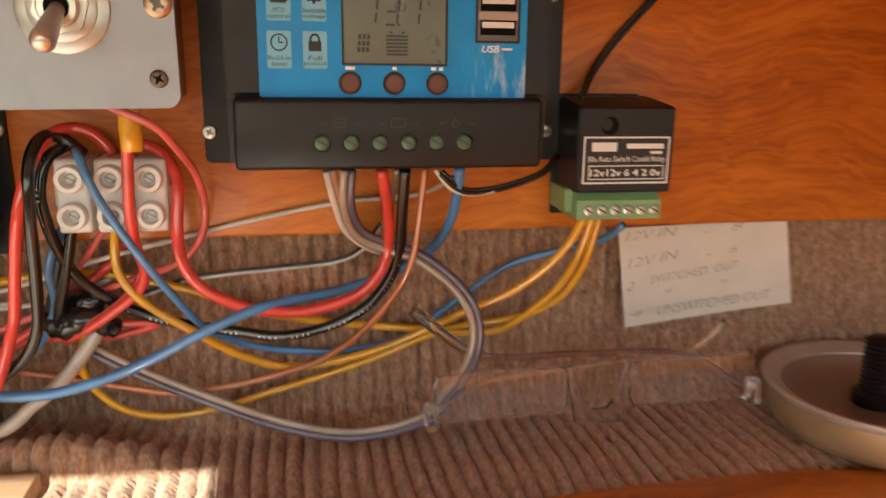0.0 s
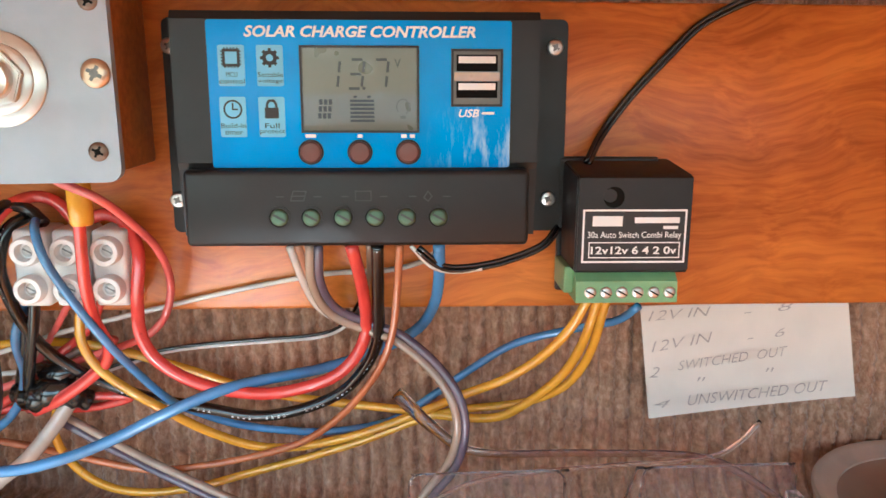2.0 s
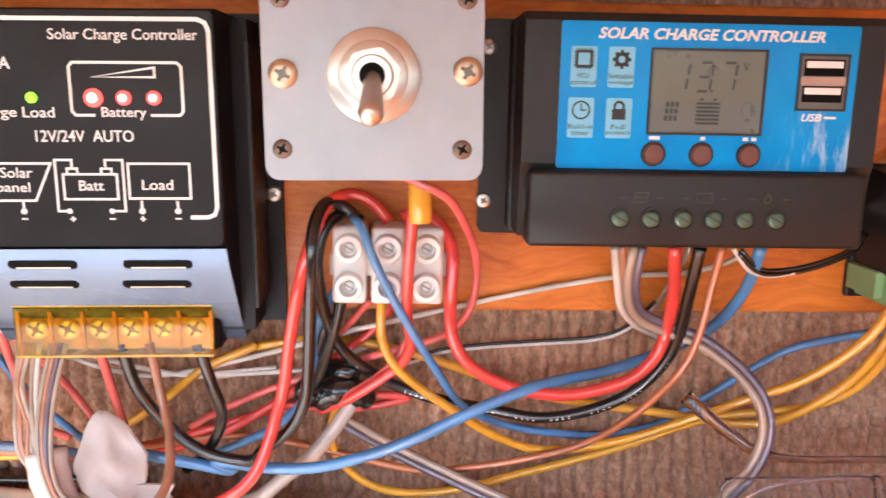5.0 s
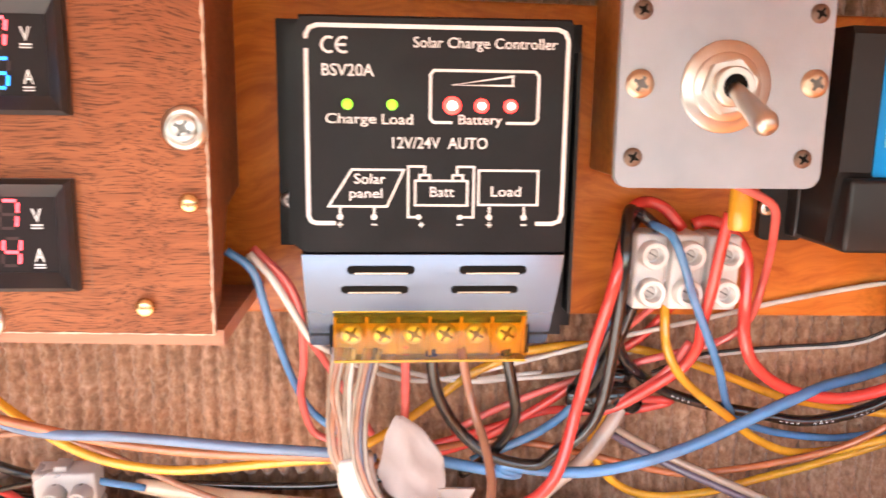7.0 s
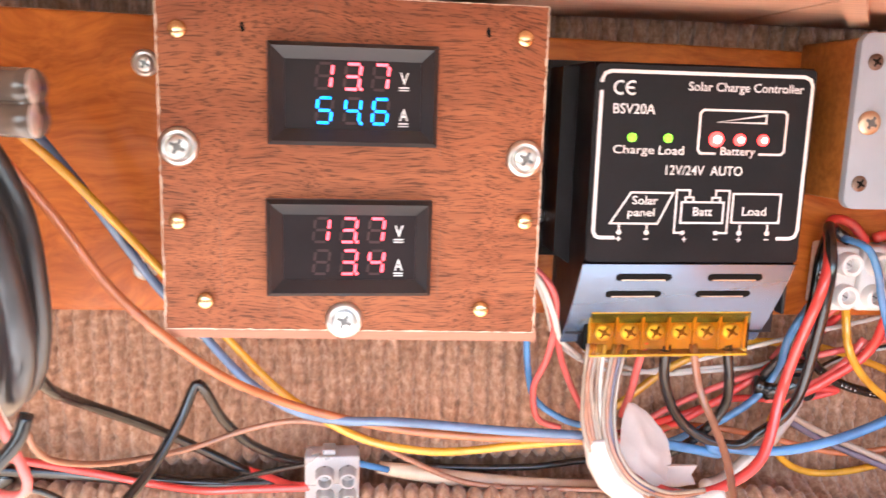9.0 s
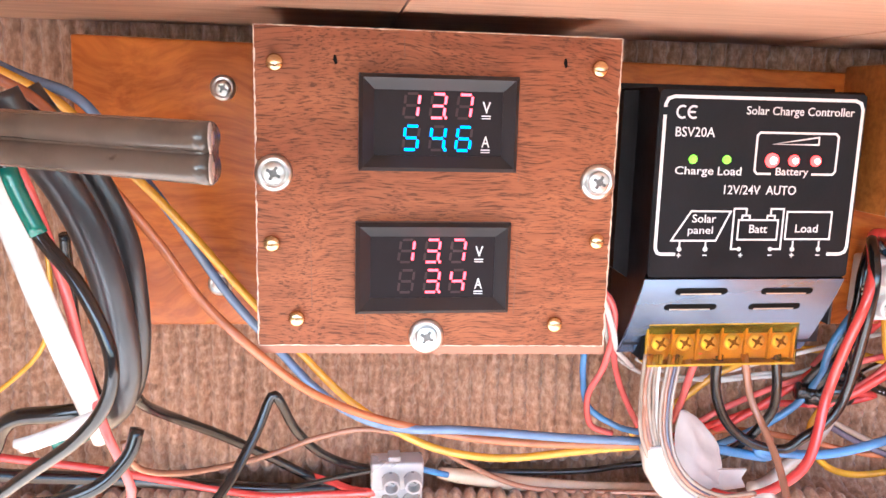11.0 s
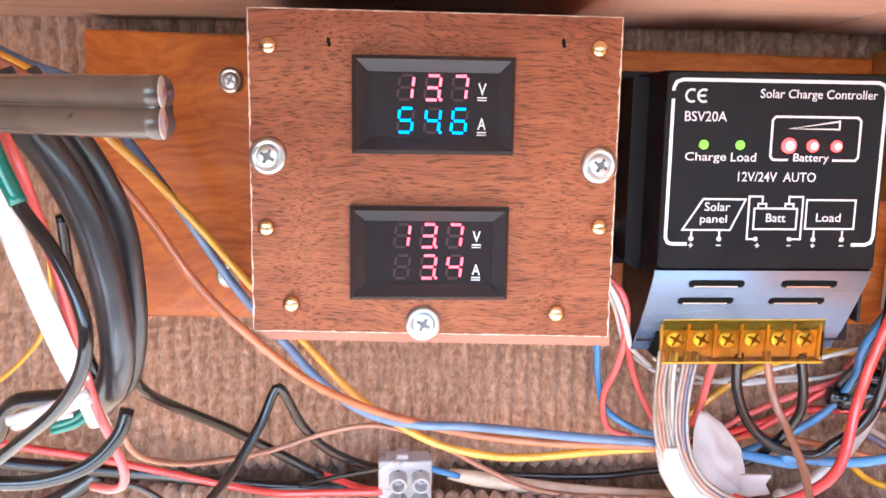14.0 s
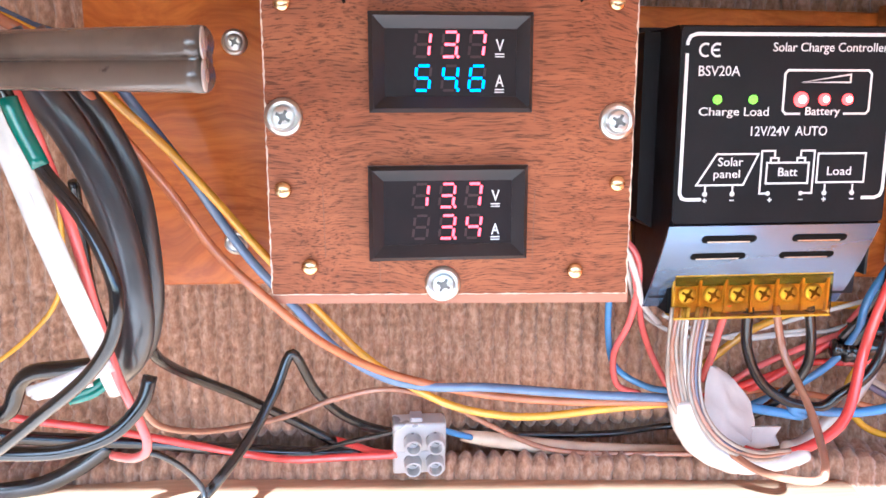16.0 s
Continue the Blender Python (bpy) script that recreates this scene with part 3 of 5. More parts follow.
def panel_meter(parent, name, x, z, first, second, second_mat):
    """48 x 28.5 mm meter: sloped bezel, smoked window, two rows of figures."""
    w, h, d = 48.0, 28.6, 4.2
    bm = bmesh.new()
    rings = []
    for inset, y in ((0, 0), (0, -2.6), (0.6, -3.4), (1.2, -d), (4.6, -1.2), (4.6, 0.5)):
        rings.append([bm.verts.new(p) for p in ((x + inset, y, z + inset), (x + w - inset, y, z + inset), (x + w - inset, y, z + h - inset), (x + inset, y, z + h - inset))])
    for a, b in zip(rings, rings[1:]):
        for i in range(4):
            bm.faces.new((a[i], a[(i + 1) % 4], b[(i + 1) % 4], b[i]))
    bm.faces.new(rings[-1])
    meter = part(name, bm, BEZEL, parent, "black panel meter with lit red figures")
    part("window", box(x + 4.4, x + w - 4.4, -1.1, 0.3, z + 4.4, z + h - 4.4), SMOKE, meter, "smoked display window")
    y = -1.12
    for word, zz, material in ((first, z + 16.0, SEG_RED), (second, z + 6.4, second_mat)):
        for i, (c, dot) in enumerate(word):
            lit, unlit = bmesh.new(), bmesh.new()
            digit(lit, unlit, c, x + 13.2 + i * 8.0, zz, 4.2, 7.0, y, dot)
            for name, bm, m in (("lit_figure", lit, material), ("unlit_figure", unlit, SEG_OFF)):
                if bm.verts:
                    part(name, bm, m, meter)
    for word, zz in (("V", z + 17.6), ("A", z + 7.4)):
        lettering("unit_mark", word, x + 37.2, y, zz, 2.5, 3.4, WHITE_INK, meter, bold=0.008)
        part("unit_bar", bars([(x + 37.0, x + 39.8, zz - 1.0, zz - 0.6), (x + 37.0, x + 39.8, zz - 1.7, zz - 1.4)], y), WHITE_INK, meter)
    return meter


def meter_box():
    o = thing("meter_box", (-31, 0, 14), "mahogany plywood box with two digital panel meters, screwed to the board", "meter box", turn=0.0)
    # local: x 0..111.5, z 0..99, front at y -57
    rng = random.Random(4)
    front = bmesh.new()
    edge = []
    n = 60
    for (ax, az), (bx, bz) in (((0.5, 3), (111, 0.6)), ((111, 0.6), (111.2, 98.6)), ((111.2, 98.6), (0.8, 99)), ((0.8, 99), (0.5, 3))):
        for i in range(n):
            t = i / n
            j = 0.14 * rng.uniform(-1, 1)
            edge.append((ax + (bx - ax) * t + j, az + (bz - az) * t + j))
    prism(edge, -57, -52.5, "y", front)
    part("front_panel", front, PLY, o, "mahogany plywood front with rough pale edges")
    frag = bmesh.new()
    for (ax, az), (bx, bz), nx, nz, wide in (((111.1, 0.8), (111.3, 98.4), -1, 0, 0.6), ((0.6, 3.2), (0.8, 98.9), 1, 0, 0.62), ((0.8, 2.9), (111, 0.7), 0, 1, 0.4), ((1, 98.8), (111, 98.4), 0, -1, 0.22)):
        steps = 110
        last = None
        for i in range(steps + 1):
            t = i / steps
            depth = wide * max(0.08, 0.35 + 0.75 * noise.noise((t * 34, ax * 0.3 + az, 2.0)) + rng.uniform(-0.25, 0.3))
            px, pz = ax + (bx - ax) * t, az + (bz - az) * t
            out = 0.25 * rng.random()
            row = [frag.verts.new(q) for q in ((px - nx * out, -57.08, pz - nz * out), (px + nx * depth, -57.08, pz + nz * depth), (px - nx * out, -56.3, pz - nz * out))]
            if last:
                frag.faces.new((last[0], row[0], row[1], last[1]))
                frag.faces.new((last[0], row[0], row[2], last[2]))
            last = row
    tagged(part("splinter", frag, CHIP, o, "pale splintered veneer along the edges"), kind="stuff")
    part("side_panel", box(3, 9, -52.5, 0, 3, 97.5, 0.5), PLY, o)
    part("side_panel", prism([(-52.5, 3), (-34, 3), (-20, 30), (-2, 34), (0, 34), (0, 97.5), (-52.5, 97.5)], 102, 108, "x"), PLY, o)
    part("top_panel", box(9.1, 101.9, -52.4, 0, 91.5, 97.4, 0.5), PLY, o)
    part("bottom_panel", prism([(0.5, -0.8), (112.8, -3.3), (112.8, 1.0), (0.5, 3.0)], -53.5, -1), REDWOOD, o, "reddish bottom board with a pale edge")
    for x, z in ((6.0, 56.2), (105.8, 54.6), (52.6, 5.2)):
        part("screw", SCREW_BIG, None, o, "large cross-head screw in a cup washer", at=(x, -57, z))
    pin = lathe([(1.4, 0.1), (2.1, -0.4), (2.5, -0.9), (2.55, -1.5), (2.2, -2.1), (1.5, -2.5), (0.7, -2.7)], 20)
    pin = to_mesh("brass_pin", pin, BRASS, True)
    for x, z in ((6.8, 88.2), (104.2, 89.2), (5.2, 35.0), (106.4, 35.8), (12.3, 11.6), (94.0, 8.6)):
        part("brass_pin", pin, None, o, "small brass round-headed pin", at=(x, -57, z))
    for x, z in ((24.2, 90), (93.7, 91)):
        part("old_screw_hole", prism([(x - 0.5, z + 0.9), (x - 0.7, z - 0.4), (x - 0.1, z - 1.9), (x + 0.6, z - 1.5), (x + 0.4, z + 0.2), (x + 0.1, z + 0.9)], -57.12, -56.9), RECESS, o, "small dark filled hole")
    for pts in ([(44.6, 90.5), (44.4, 97)], [(17.0, 14), (16.7, 36)], [(80.6, 12), (81.0, 34)], [(33.5, 6), (33.2, 12.5)], [(80.4, 54.4), (80.6, 57)]):
        part("scribed_line", stroke(pts, 0.22, -57.0, None, 0.05), DARKWOOD, o, "faint marking-out line across the grain")
    m = panel_meter(o, "meter", 31.0, 57.4, [("1", False), ("3", True), ("7", False)], [("5", False), ("4", True), ("6", False)], SEG_BLUE)
    m.location.y = -57 * MM
    m = panel_meter(o, "meter", 30.2, 13.2, [("1", False), ("3", True), ("7", False)], [(" ", False), ("3", True), ("4", False)], SEG_RED)
    m.location.y = -57 * MM
    return o


meter_box()
for x, z in ((-47, 95.2), (-49.8, 23.1)):
    ob = tagged(new("board_screw", SCREW_BOARD), "cross-head screw in a cup washer holding the board", "screw", "screws of the board")
    ob.location = (x * MM, 0, z * MM)


# ---- black solar charge controller with amber terminals ----
def black_controller():
    o = thing("solar_charge_controller", (139, 0, -1), "black metal solar charge controller with lit lamps and amber terminals", "charge controller")
    X, Z = -139, 1  # local = world + offset
    prof = [(0, 0), (-12, 0), (-16, 1), (-22, 9), (-29, 20), (-34, 28), (-36.5, 34), (-38.2, 36), (-38.2, 98), (-36, 100), (0, 100)]
    part("body", prism(prof, 101.2 + X, 177.0 + X, "x"), BLACK_SATIN, o)
    part("mounting_flange", prism([(90.5 + X, 30), (101 + X, 30), (101 + X, 2), (188 + X, 2), (188 + X, 102), (90.5 + X, 102)], -3, 0), BLACK_SATIN, o)
    part("heat_sink", prism([(95.5 + X, 34), (101.4 + X, 30), (101.4 + X, 4), (181 + X, 4), (182 + X, 99), (95.5 + X, 99)], -20, -3), BLACK_SATIN, o)
    fin = to_mesh("fin", box(-0.6, 0.6, -20, 0, 12, 92, 0.3), BLACK)
    part("fin", fin, None, o, at=(182.6 + X, -4, 0))
    part("face", prism(round_rect(101.5 + X, 176.7 + X, 34.5, 99.2, 1.2), -38.6, -38.0), BLACK_SATIN, o, "black printed front")
    low = [(-38.9, 33.8), (-37.0, 33.5), (-34.3, 28), (-29.3, 19.6), (-22.4, 8.8), (-16.3, 0.7), (-15, -0.4)]
    low = [(y - 0.55, z) for y, z in low] + [(y + 0.6, z) for y, z in reversed(low)]
    cover = bmesh.new()
    prism(low, 101.0 + X, 177.2 + X, "x", cover)
    part("lower_cover", cover, COVER, o, "blue-grey sloping steel cover", smooth=True)

    def slope(z):
        return -34.85 + (28 - z) * 0.595

    for x0, x1, z0 in ((113.8, 133.6, 27.4), (146.7, 166.7, 27.4), (111.8, 131.9, 20.6), (144.6, 164.9, 20.6)):
        z = z0 + Z
        poly = [(x + X, zz) for x, zz in round_rect(x0, x1, -1.5, 1.5, 1.45)]
        bm = prism(poly, -0.25, 0.3)
        bmesh.ops.rotate(bm, verts=bm.verts, cent=(0, 0, 0), matrix=Matrix.Rotation(radians(30.5), 3, "X"))
        # no opening is cut: a black plate stands for the slot's shaded inside
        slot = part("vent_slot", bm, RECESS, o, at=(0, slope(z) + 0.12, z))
        # bright bar imitates light from below on the slot's lower edge
        lip = stroke([(x0 + 2.2 + X, -1.05), (x1 - 2.2 + X, -1.05)], 0.5, -0.27)
        bmesh.ops.rotate(lip, verts=lip.verts, cent=(0, 0, 0), matrix=Matrix.Rotation(radians(30.5), 3, "X"))
        part("slot_lip_glint", lip, STEEL, slot, "bright strip standing for light caught on the slot's lower edge")
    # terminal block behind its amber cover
    # black box puts the shade of the well behind the terminals
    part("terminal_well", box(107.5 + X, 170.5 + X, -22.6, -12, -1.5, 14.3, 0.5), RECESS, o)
    t = part("terminal_block", box(109.4 + X, 168.6 + X, -23.0, -15.5, -1.4, 12.6, 0.6), AMBER_BACK, o, "six-way screw terminal block")
    for i in range(6):
        part("terminal_screw", SCREW_BRASS, None, t, at=(114.6 + X + 9.7 * i, -23.0, 5.6))
    for i in range(7):
        part("divider", box(109.4 + X + 9.8 * i - 0.5, 109.4 + X + 9.8 * i + 0.5, -24.6, -22.9, -1.2, 12.4, 0.2), AMBER_SOLID, t)
    cov = part("terminal_cover", box(109.0 + X, 169.0 + X, -26.2, -25.4, -2.2, 13.2, 0.3), AMBER, o, "see-through amber cover")
    cov.visible_shadow = False
    part("cover_rim", box(109.0 + X, 169.0 + X, -26.3, -17, -3.0, -2.1, 0.2), AMBER_SOLID, o)
    part("cover_rim", box(109.0 + X, 169.0 + X, -26.0, -20, 13.0, 13.9, 0.2), AMBER_SOLID, o)
    y = -38.62
    fx0, fx1, fz0, fz1, r = 103.4 + X, 175.6 + X, 41.8 + Z, 96.0 + Z, 3.0
    arc = [(fx0, fz0 + 48), (fx0, fz0 + 2), (fx0 + 0.8, fz0 + 0.5), (fx0 + 2.2, fz0), (fx0 + 7.5, fz0)]
    arc2 = [(fx1 - 7.5, fz0), (fx1 - 2.6, fz0), (fx1 - 0.7, fz0 + 0.8), (fx1, fz0 + 2.8), (fx1, fz1 - r), (fx1 - 0.9, fz1 - 0.9), (fx1 - r, fz1), (fx0 + r, fz1), (fx0 + 0.9, fz1 - 0.8), (fx0, fz1 - 2.6), (fx0, fz1 - 3.6)]
    part("printed_frame", stroke(arc2, 1.15, y, stroke(arc, 1.15, y)), WHITE_INK, o)
    for words, x, z, w, h in (("Solar Charge Controller", 132.6, 89.6, 40.0, 3.8), ("BSV20A", 107.6, 82.6, 14.2, 3.3), ("Charge", 108.4, 68.9, 14.0, 3.6), ("Load", 124.0, 69.6, 8.6, 2.9), ("Battery", 145.4, 69.0, 12.2, 3.5), ("12V/24V  AUTO", 126.9, 63.0, 26.8, 3.2), ("Solar", 116.2, 53.0, 8.8, 2.9), ("panel", 114.9, 48.2, 9.2, 3.5), ("Batt", 137.6, 49.4, 6.8, 2.9), ("Load", 155.0, 49.6, 8.6, 2.9)):
        lettering("print", words, x + X, y, z + Z, w, h, WHITE_INK, o, bold=0.006)
    ce = bmesh.new()
    for cx in (109.6, 113.6):
        pts = [(cx + X + 2.0 * math.cos(radians(a)), 90.9 + Z + 2.0 * math.sin(radians(a))) for a in range(60, 301, 24)]
        stroke(pts, 0.7, y, ce)
    stroke([(111.8 + X, 90.9 + Z), (114.2 + X, 90.9 + Z)], 0.7, y, ce)
    part("printed_mark", ce, WHITE_INK, o)
    bat = stroke([(143.6 + X, 70.3 + Z), (138.4 + X, 70.3 + Z), (137.4 + X, 71.4 + Z), (137.4 + X, 83.4 + Z), (138.4 + X, 84.5 + Z), (166.6 + X, 84.5 + Z), (167.7 + X, 83.4 + Z), (167.7 + X, 71.4 + Z), (166.7 + X, 70.3 + Z), (158.8 + X, 70.3 + Z)], 0.75, y)
    stroke([(143.5 + X, 80.6 + Z), (160.4 + X, 83.2 + Z), (160.4 + X, 80.6 + Z), (143.5 + X, 80.6 + Z)], 0.6, y, bat)
    part("printed_battery_frame", bat, WHITE_INK, o)
    dia = bmesh.new()
    for pts in ([(109.0, 46.6), (115.6, 57.0), (130.2, 57.0), (125.4, 46.6), (109.0, 46.6)], [(133.4, 47.0), (148.2, 47.0), (148.2, 54.0), (133.4, 54.0), (133.4, 47.0)], [(134.6, 54.0), (134.6, 55.6), (137.4, 55.6), (137.4, 54.0)], [(144.0, 54.0), (144.0, 55.6), (146.8, 55.6), (146.8, 54.0)], [(151.4, 47.2), (168.4, 47.2), (168.4, 57.0), (151.4, 57.0), (151.4, 47.2)], [(134.0, 43.6), (131.4, 43.6), (131.4, 58.0), (136, 58.0), (136, 56)], [(146.4, 43.6), (150.0, 43.6), (150.0, 58.0), (145.2, 58.0), (145.2, 56)]):
        stroke([(a + X, b + Z) for a, b in pts], 0.62, y, dia)
    for cx in (112.2, 121.8, 154.6, 164.6):
        stroke([(cx + X, 46.6 + Z), (cx + X, 43.6 + Z)], 0.6, y, dia)
        lathe([(0.9, y - 0.06), (0.9, y + 0.02)], 10, "y", dia, 0, (cx + X, 0, 43.6 + Z))
    for cx in (134.4, 146.2):
        lathe([(0.8, y - 0.06), (0.8, y + 0.02)], 10, "y", dia, 0, (cx + X, 0, 43.6 + Z))
    for cx, plus in ((112.2, 1), (121.8, 0), (135.2, 1), (146.2, 0), (154.6, 1), (164.6, 0)):
        stroke([(cx - 0.8 + X, 41.4 + Z), (cx + 0.8 + X, 41.4 + Z)], 0.4, y, dia)
        if plus:
            stroke([(cx + X, 40.6 + Z), (cx + X, 42.2 + Z)], 0.4, y, dia)
    part("printed_diagram", dia, WHITE_INK, o)
    # red domes are drawn larger, their glowing edge standing for the halo
    for x, m, rr in ((114.5, LED_GREEN, 1.5), (126.8, LED_GREEN, 1.5), (143.5, LED_RED, 2.5), (151.7, LED_RED, 2.0), (159.9, LED_RED, 1.9)):
        lamp = part("indicator_lamp", lathe([(rr, 0.1), (rr, -0.4), (rr * 0.8, -1.0), (rr * 0.3, -1.3)], 16), m, o, "lit indicator lamp", True, (x + X, y, 75.0 + Z))
        if m is LED_RED:
            part("lamp_core", lathe([(rr * 0.62, -0.9), (rr * 0.5, -1.25), (rr * 0.2, -1.45)], 14), LED_CORE, lamp, "bright core of the lamp", True)
    part("screw", SCREW_SMALL, None, o, at=(93.6 + X, -3, 45))
    part("screw", SCREW_SMALL, None, o, at=(185.2 + X, -3, 45))
    return o


black_controller()


# ---- toggle switch box ----
DARKPINE = wood("stained_pine_block", [(0.28, (0.27, 0.070, 0.010)), (0.45, (0.46, 0.150, 0.022)), (0.62, (0.58, 0.215, 0.036)), (0.78, (0.68, 0.29, 0.06))], 5, 0.42, 0.25, coat=0.1, rot=(0, 0, radians(90)))


def toggle_box():
    o = thing("switch_box", (220, 0, 53), "wooden switch block with a grey metal plate and toggle switch", "switch box")
    X, Z = -220, -53
    part("wooden_block", box(193 + X, 247.5 + X, -37.6, 0, 54.5 + Z, 110 + Z, 1.2), DARKPINE, o, "stained wooden block", smooth=True)
    rng = random.Random(12)
    worn = [(-37.4, 56 + Z), (-37.4, 108.5 + Z)] + [(-34.6 + 0.9 * noise.noise((z * 0.23, 0, 5)) + rng.uniform(-0.5, 0.4), z + Z) for z in range(108, 56, -2)]
    part("worn_edge", prism(worn, 192.75 + X, 193.4 + X, "x"), CHIP, o, "pale chipped front edge")
    part("plate", prism(round_rect(190 + X, 250.6 + X, 52.6 + Z, 111 + Z, 4), -40.6, -37.6), GREYPLATE, o, "grey painted metal plate")
    for x, z in ((194.9, 61.3), (244.8, 61.2), (245.9, 101.6), (195.5, 101.6)):
        part("screw", SCREW_DARK, None, o, "small darkened screw", at=(x + X, -40.6, z + Z))
    for x, z in ((195.7, 81.7), (246.2, 82.5)):
        part("screw", SCREW_BRASSY, None, o, "brassy cross-head screw", at=(x + X, -40.6, z + Z))
    c = (220.3 + X, 0, 81.2 + Z)
    part("washer", lathe([(12.9, -40.5), (12.9, -41.3), (12.5, -41.6), (6, -41.6)], 40, "y", None, 0, c), CHROME, o, "worn nickel washer", True)
    part("ring_nut", lathe([(9.6, -41.5), (9.6, -42.2), (9.2, -42.5), (5, -42.5)], 36, "y", None, 0, c), CHROME, o, "", True)
    hexa = [(c[0] + 8.0 * math.cos(radians(60 * i + 12)), c[2] + 8.0 * math.sin(radians(60 * i + 12))) for i in range(6)]
    nut = prism(hexa, -44.8, -42.4)
    bmesh.ops.bevel(nut, geom=list(nut.edges), offset=0.4, segments=2, affect="EDGES")
    part("hex_nut", nut, CHROME, o)
    part("threaded_bush", lathe([(5.6, -44.7), (5.6, -47.2), (5.2, -47.6), (3.4, -47.6), (3.0, -46.6)], 28, "y", None, 0, c), CHROME, o, "", True)
    # black disc stands for the shaded bore
    part("bush_hollow", lathe([(3.5, -47.0), (3.5, -47.63)], 20, "y", None, 0, c), RECESS, o)
    a, b = Vector((c[0], -45.5, c[2])), Vector((220.9 + X, -67.5, 70.6 + Z))
    pts = [a.lerp(b, t) for t in (0, 0.33, 0.66, 0.9, 1.0)]
    part("lever", sweep(pts, circle(3.3, 20), scale=lambda t: 0.62 + 0.42 * t if t < 0.93 else 1.01 - 6.0 * (t - 0.93), step=1.0), CHROME, o, "polished toggle lever")
    return o



toggle_box()


# ---- blue solar charge controller with a display ----
def blue_controller():
    o = thing("solar_charge_controller", (316, 0, 30.5), "blue and black solar charge controller with a liquid-crystal display", "charge controller", turn=0.75)
    X, Z = -316, -30.5
    for x0, x1 in ((252.4, 268), (364, 382.4)):
        tab = prism(round_rect(x0 + X, x1 + X, 30.2 + Z, 99.4 + Z, 2.4), -2.8, 0)
        part("mounting_tab", tab, BLACK, o)
    for x, z in ((254.6, 90.6), (378.2, 90.6), (254.2, 41.2), (377.2, 41.2)):
        part("screw", SCREW_SMALL, None, o, "bright cross-head screw", at=(x + X, -2.8, z + Z))
    side = [(0, 33.5), (-26, 33.5), (-28.5, 54), (-29.4, 56), (-29.4, 97), (-27.8, 99.4), (0, 99.4)]
    part("body", prism([(y, z + Z) for y, z in side], 262.6 + X, 369 + X, "x"), BLACK, o)
    part("shoulder", box(261.4 + X, 370.4 + X, -9, 0, 32 + Z, 99 + Z, 1.5), BLACK, o, "", True)
    part("terminal_hood", box(264.6 + X, 366.4 + X, -33.2, -3, 31.4 + Z, 54.2 + Z, 1.6, 3), BLACK, o, "black moulded terminal hood", True)
    part("label", prism(round_rect(273 + X, 360.6 + X, 54.6 + Z, 96.8 + Z, 0.8), -29.75, -29.3), BLUE_LABEL, o, "blue printed label under glossy film")
    y = -29.8
    lettering("print", "SOLAR CHARGE CONTROLLER", 283.7 + X, y, 92.0 + Z, 66.5, 3.2, WHITE_INK, o, slant=0.22, bold=0.028)
    lcd = part("display", prism(round_rect(299.6 + X, 333.4 + X, 65.2 + Z, 89.4 + Z, 0.6), -29.9, -29.4), LCD, o, "grey-green liquid-crystal display")
    part("display_rim", stroke([(299.6 + X, 65.2 + Z), (333.4 + X, 65.2 + Z), (333.4 + X, 89.4 + Z), (299.6 + X, 89.4 + Z), (299.6 + X, 65.2 + Z)], 0.7, -29.85, None, 0.35), BLACK_INK, o)
    yl = -29.93
    ghost = bmesh.new()
    for c, x in (("1", 305.8), ("3", 312.8), ("7", 319.8)):
        lit = bmesh.new()
        digit(lit, bmesh.new(), c, x + X, 77.6 + Z, 4.2, 8.2, yl, c == "3")
        part("figure", lit, LCD_INK, lcd, "dark display figure")
    lettering("unit_mark", "V", 326.6 + X, yl, 83.6 + Z, 1.8, 2.4, LCD_INK, lcd)
    for i in range(6):
        quad_box(ghost, 313.6 + X, 320.6 + X, yl - 0.03, yl + 0.02, 68.0 + i * 1.15 + Z, 68.7 + i * 1.15 + Z)
    quad_box(ghost, 314.6 + X, 315.6 + X, yl - 0.03, yl + 0.02, 74.9 + Z, 75.6 + Z)
    quad_box(ghost, 318.6 + X, 319.6 + X, yl - 0.03, yl + 0.02, 74.9 + Z, 75.6 + Z)
    for i in range(3):
        for j in range(3):
            quad_box(ghost, 304.2 + i * 1.4 + X + j * 0.2, 305.2 + i * 1.4 + X + j * 0.2, yl - 0.03, yl + 0.02, 69 + j * 2.0 + Z, 70.5 + j * 2.0 + Z)
    part("display_symbol", ghost, LCD_INK, lcd)
    bulb = stroke([(329 + X + 1.9 * math.cos(radians(a)), 72.4 + Z + 2.2 * math.sin(radians(a))) for a in range(-60, 250, 31)], 0.35, yl)
    stroke([(328.2 + X, 69.4 + Z), (329.8 + X, 69.4 + Z)], 0.9, yl, bulb)
    part("display_symbol", bulb, LCD_GHOST, lcd)
    for x in (301.8, 316.2, 330.5):
        part("button", lathe([(3.2, 0.2), (3.2, -0.7), (2.7, -1.3), (1.2, -1.5)], 24), BUTTON, o, "round brown rubber button", True, (x + X, -29.7, 59.2 + Z))
        part("button_rim", lathe([(3.75, 0.1), (3.75, -0.25), (3.2, -0.25)], 24), BLACK, o, "", True, (x + X, -29.7, 59.2 + Z))
    part("button_mark", bars([(300.3 + X, 303.4 + X, 63.4 + Z, 64.4 + Z), (315.6 + X, 317.0 + X, 63.4 + Z, 64.4 + Z), (328.4 + X, 330 + X, 63.4 + Z, 64.4 + Z), (331 + X, 332.4 + X, 63.4 + Z, 64.4 + Z)], y), WHITE_INK, o)
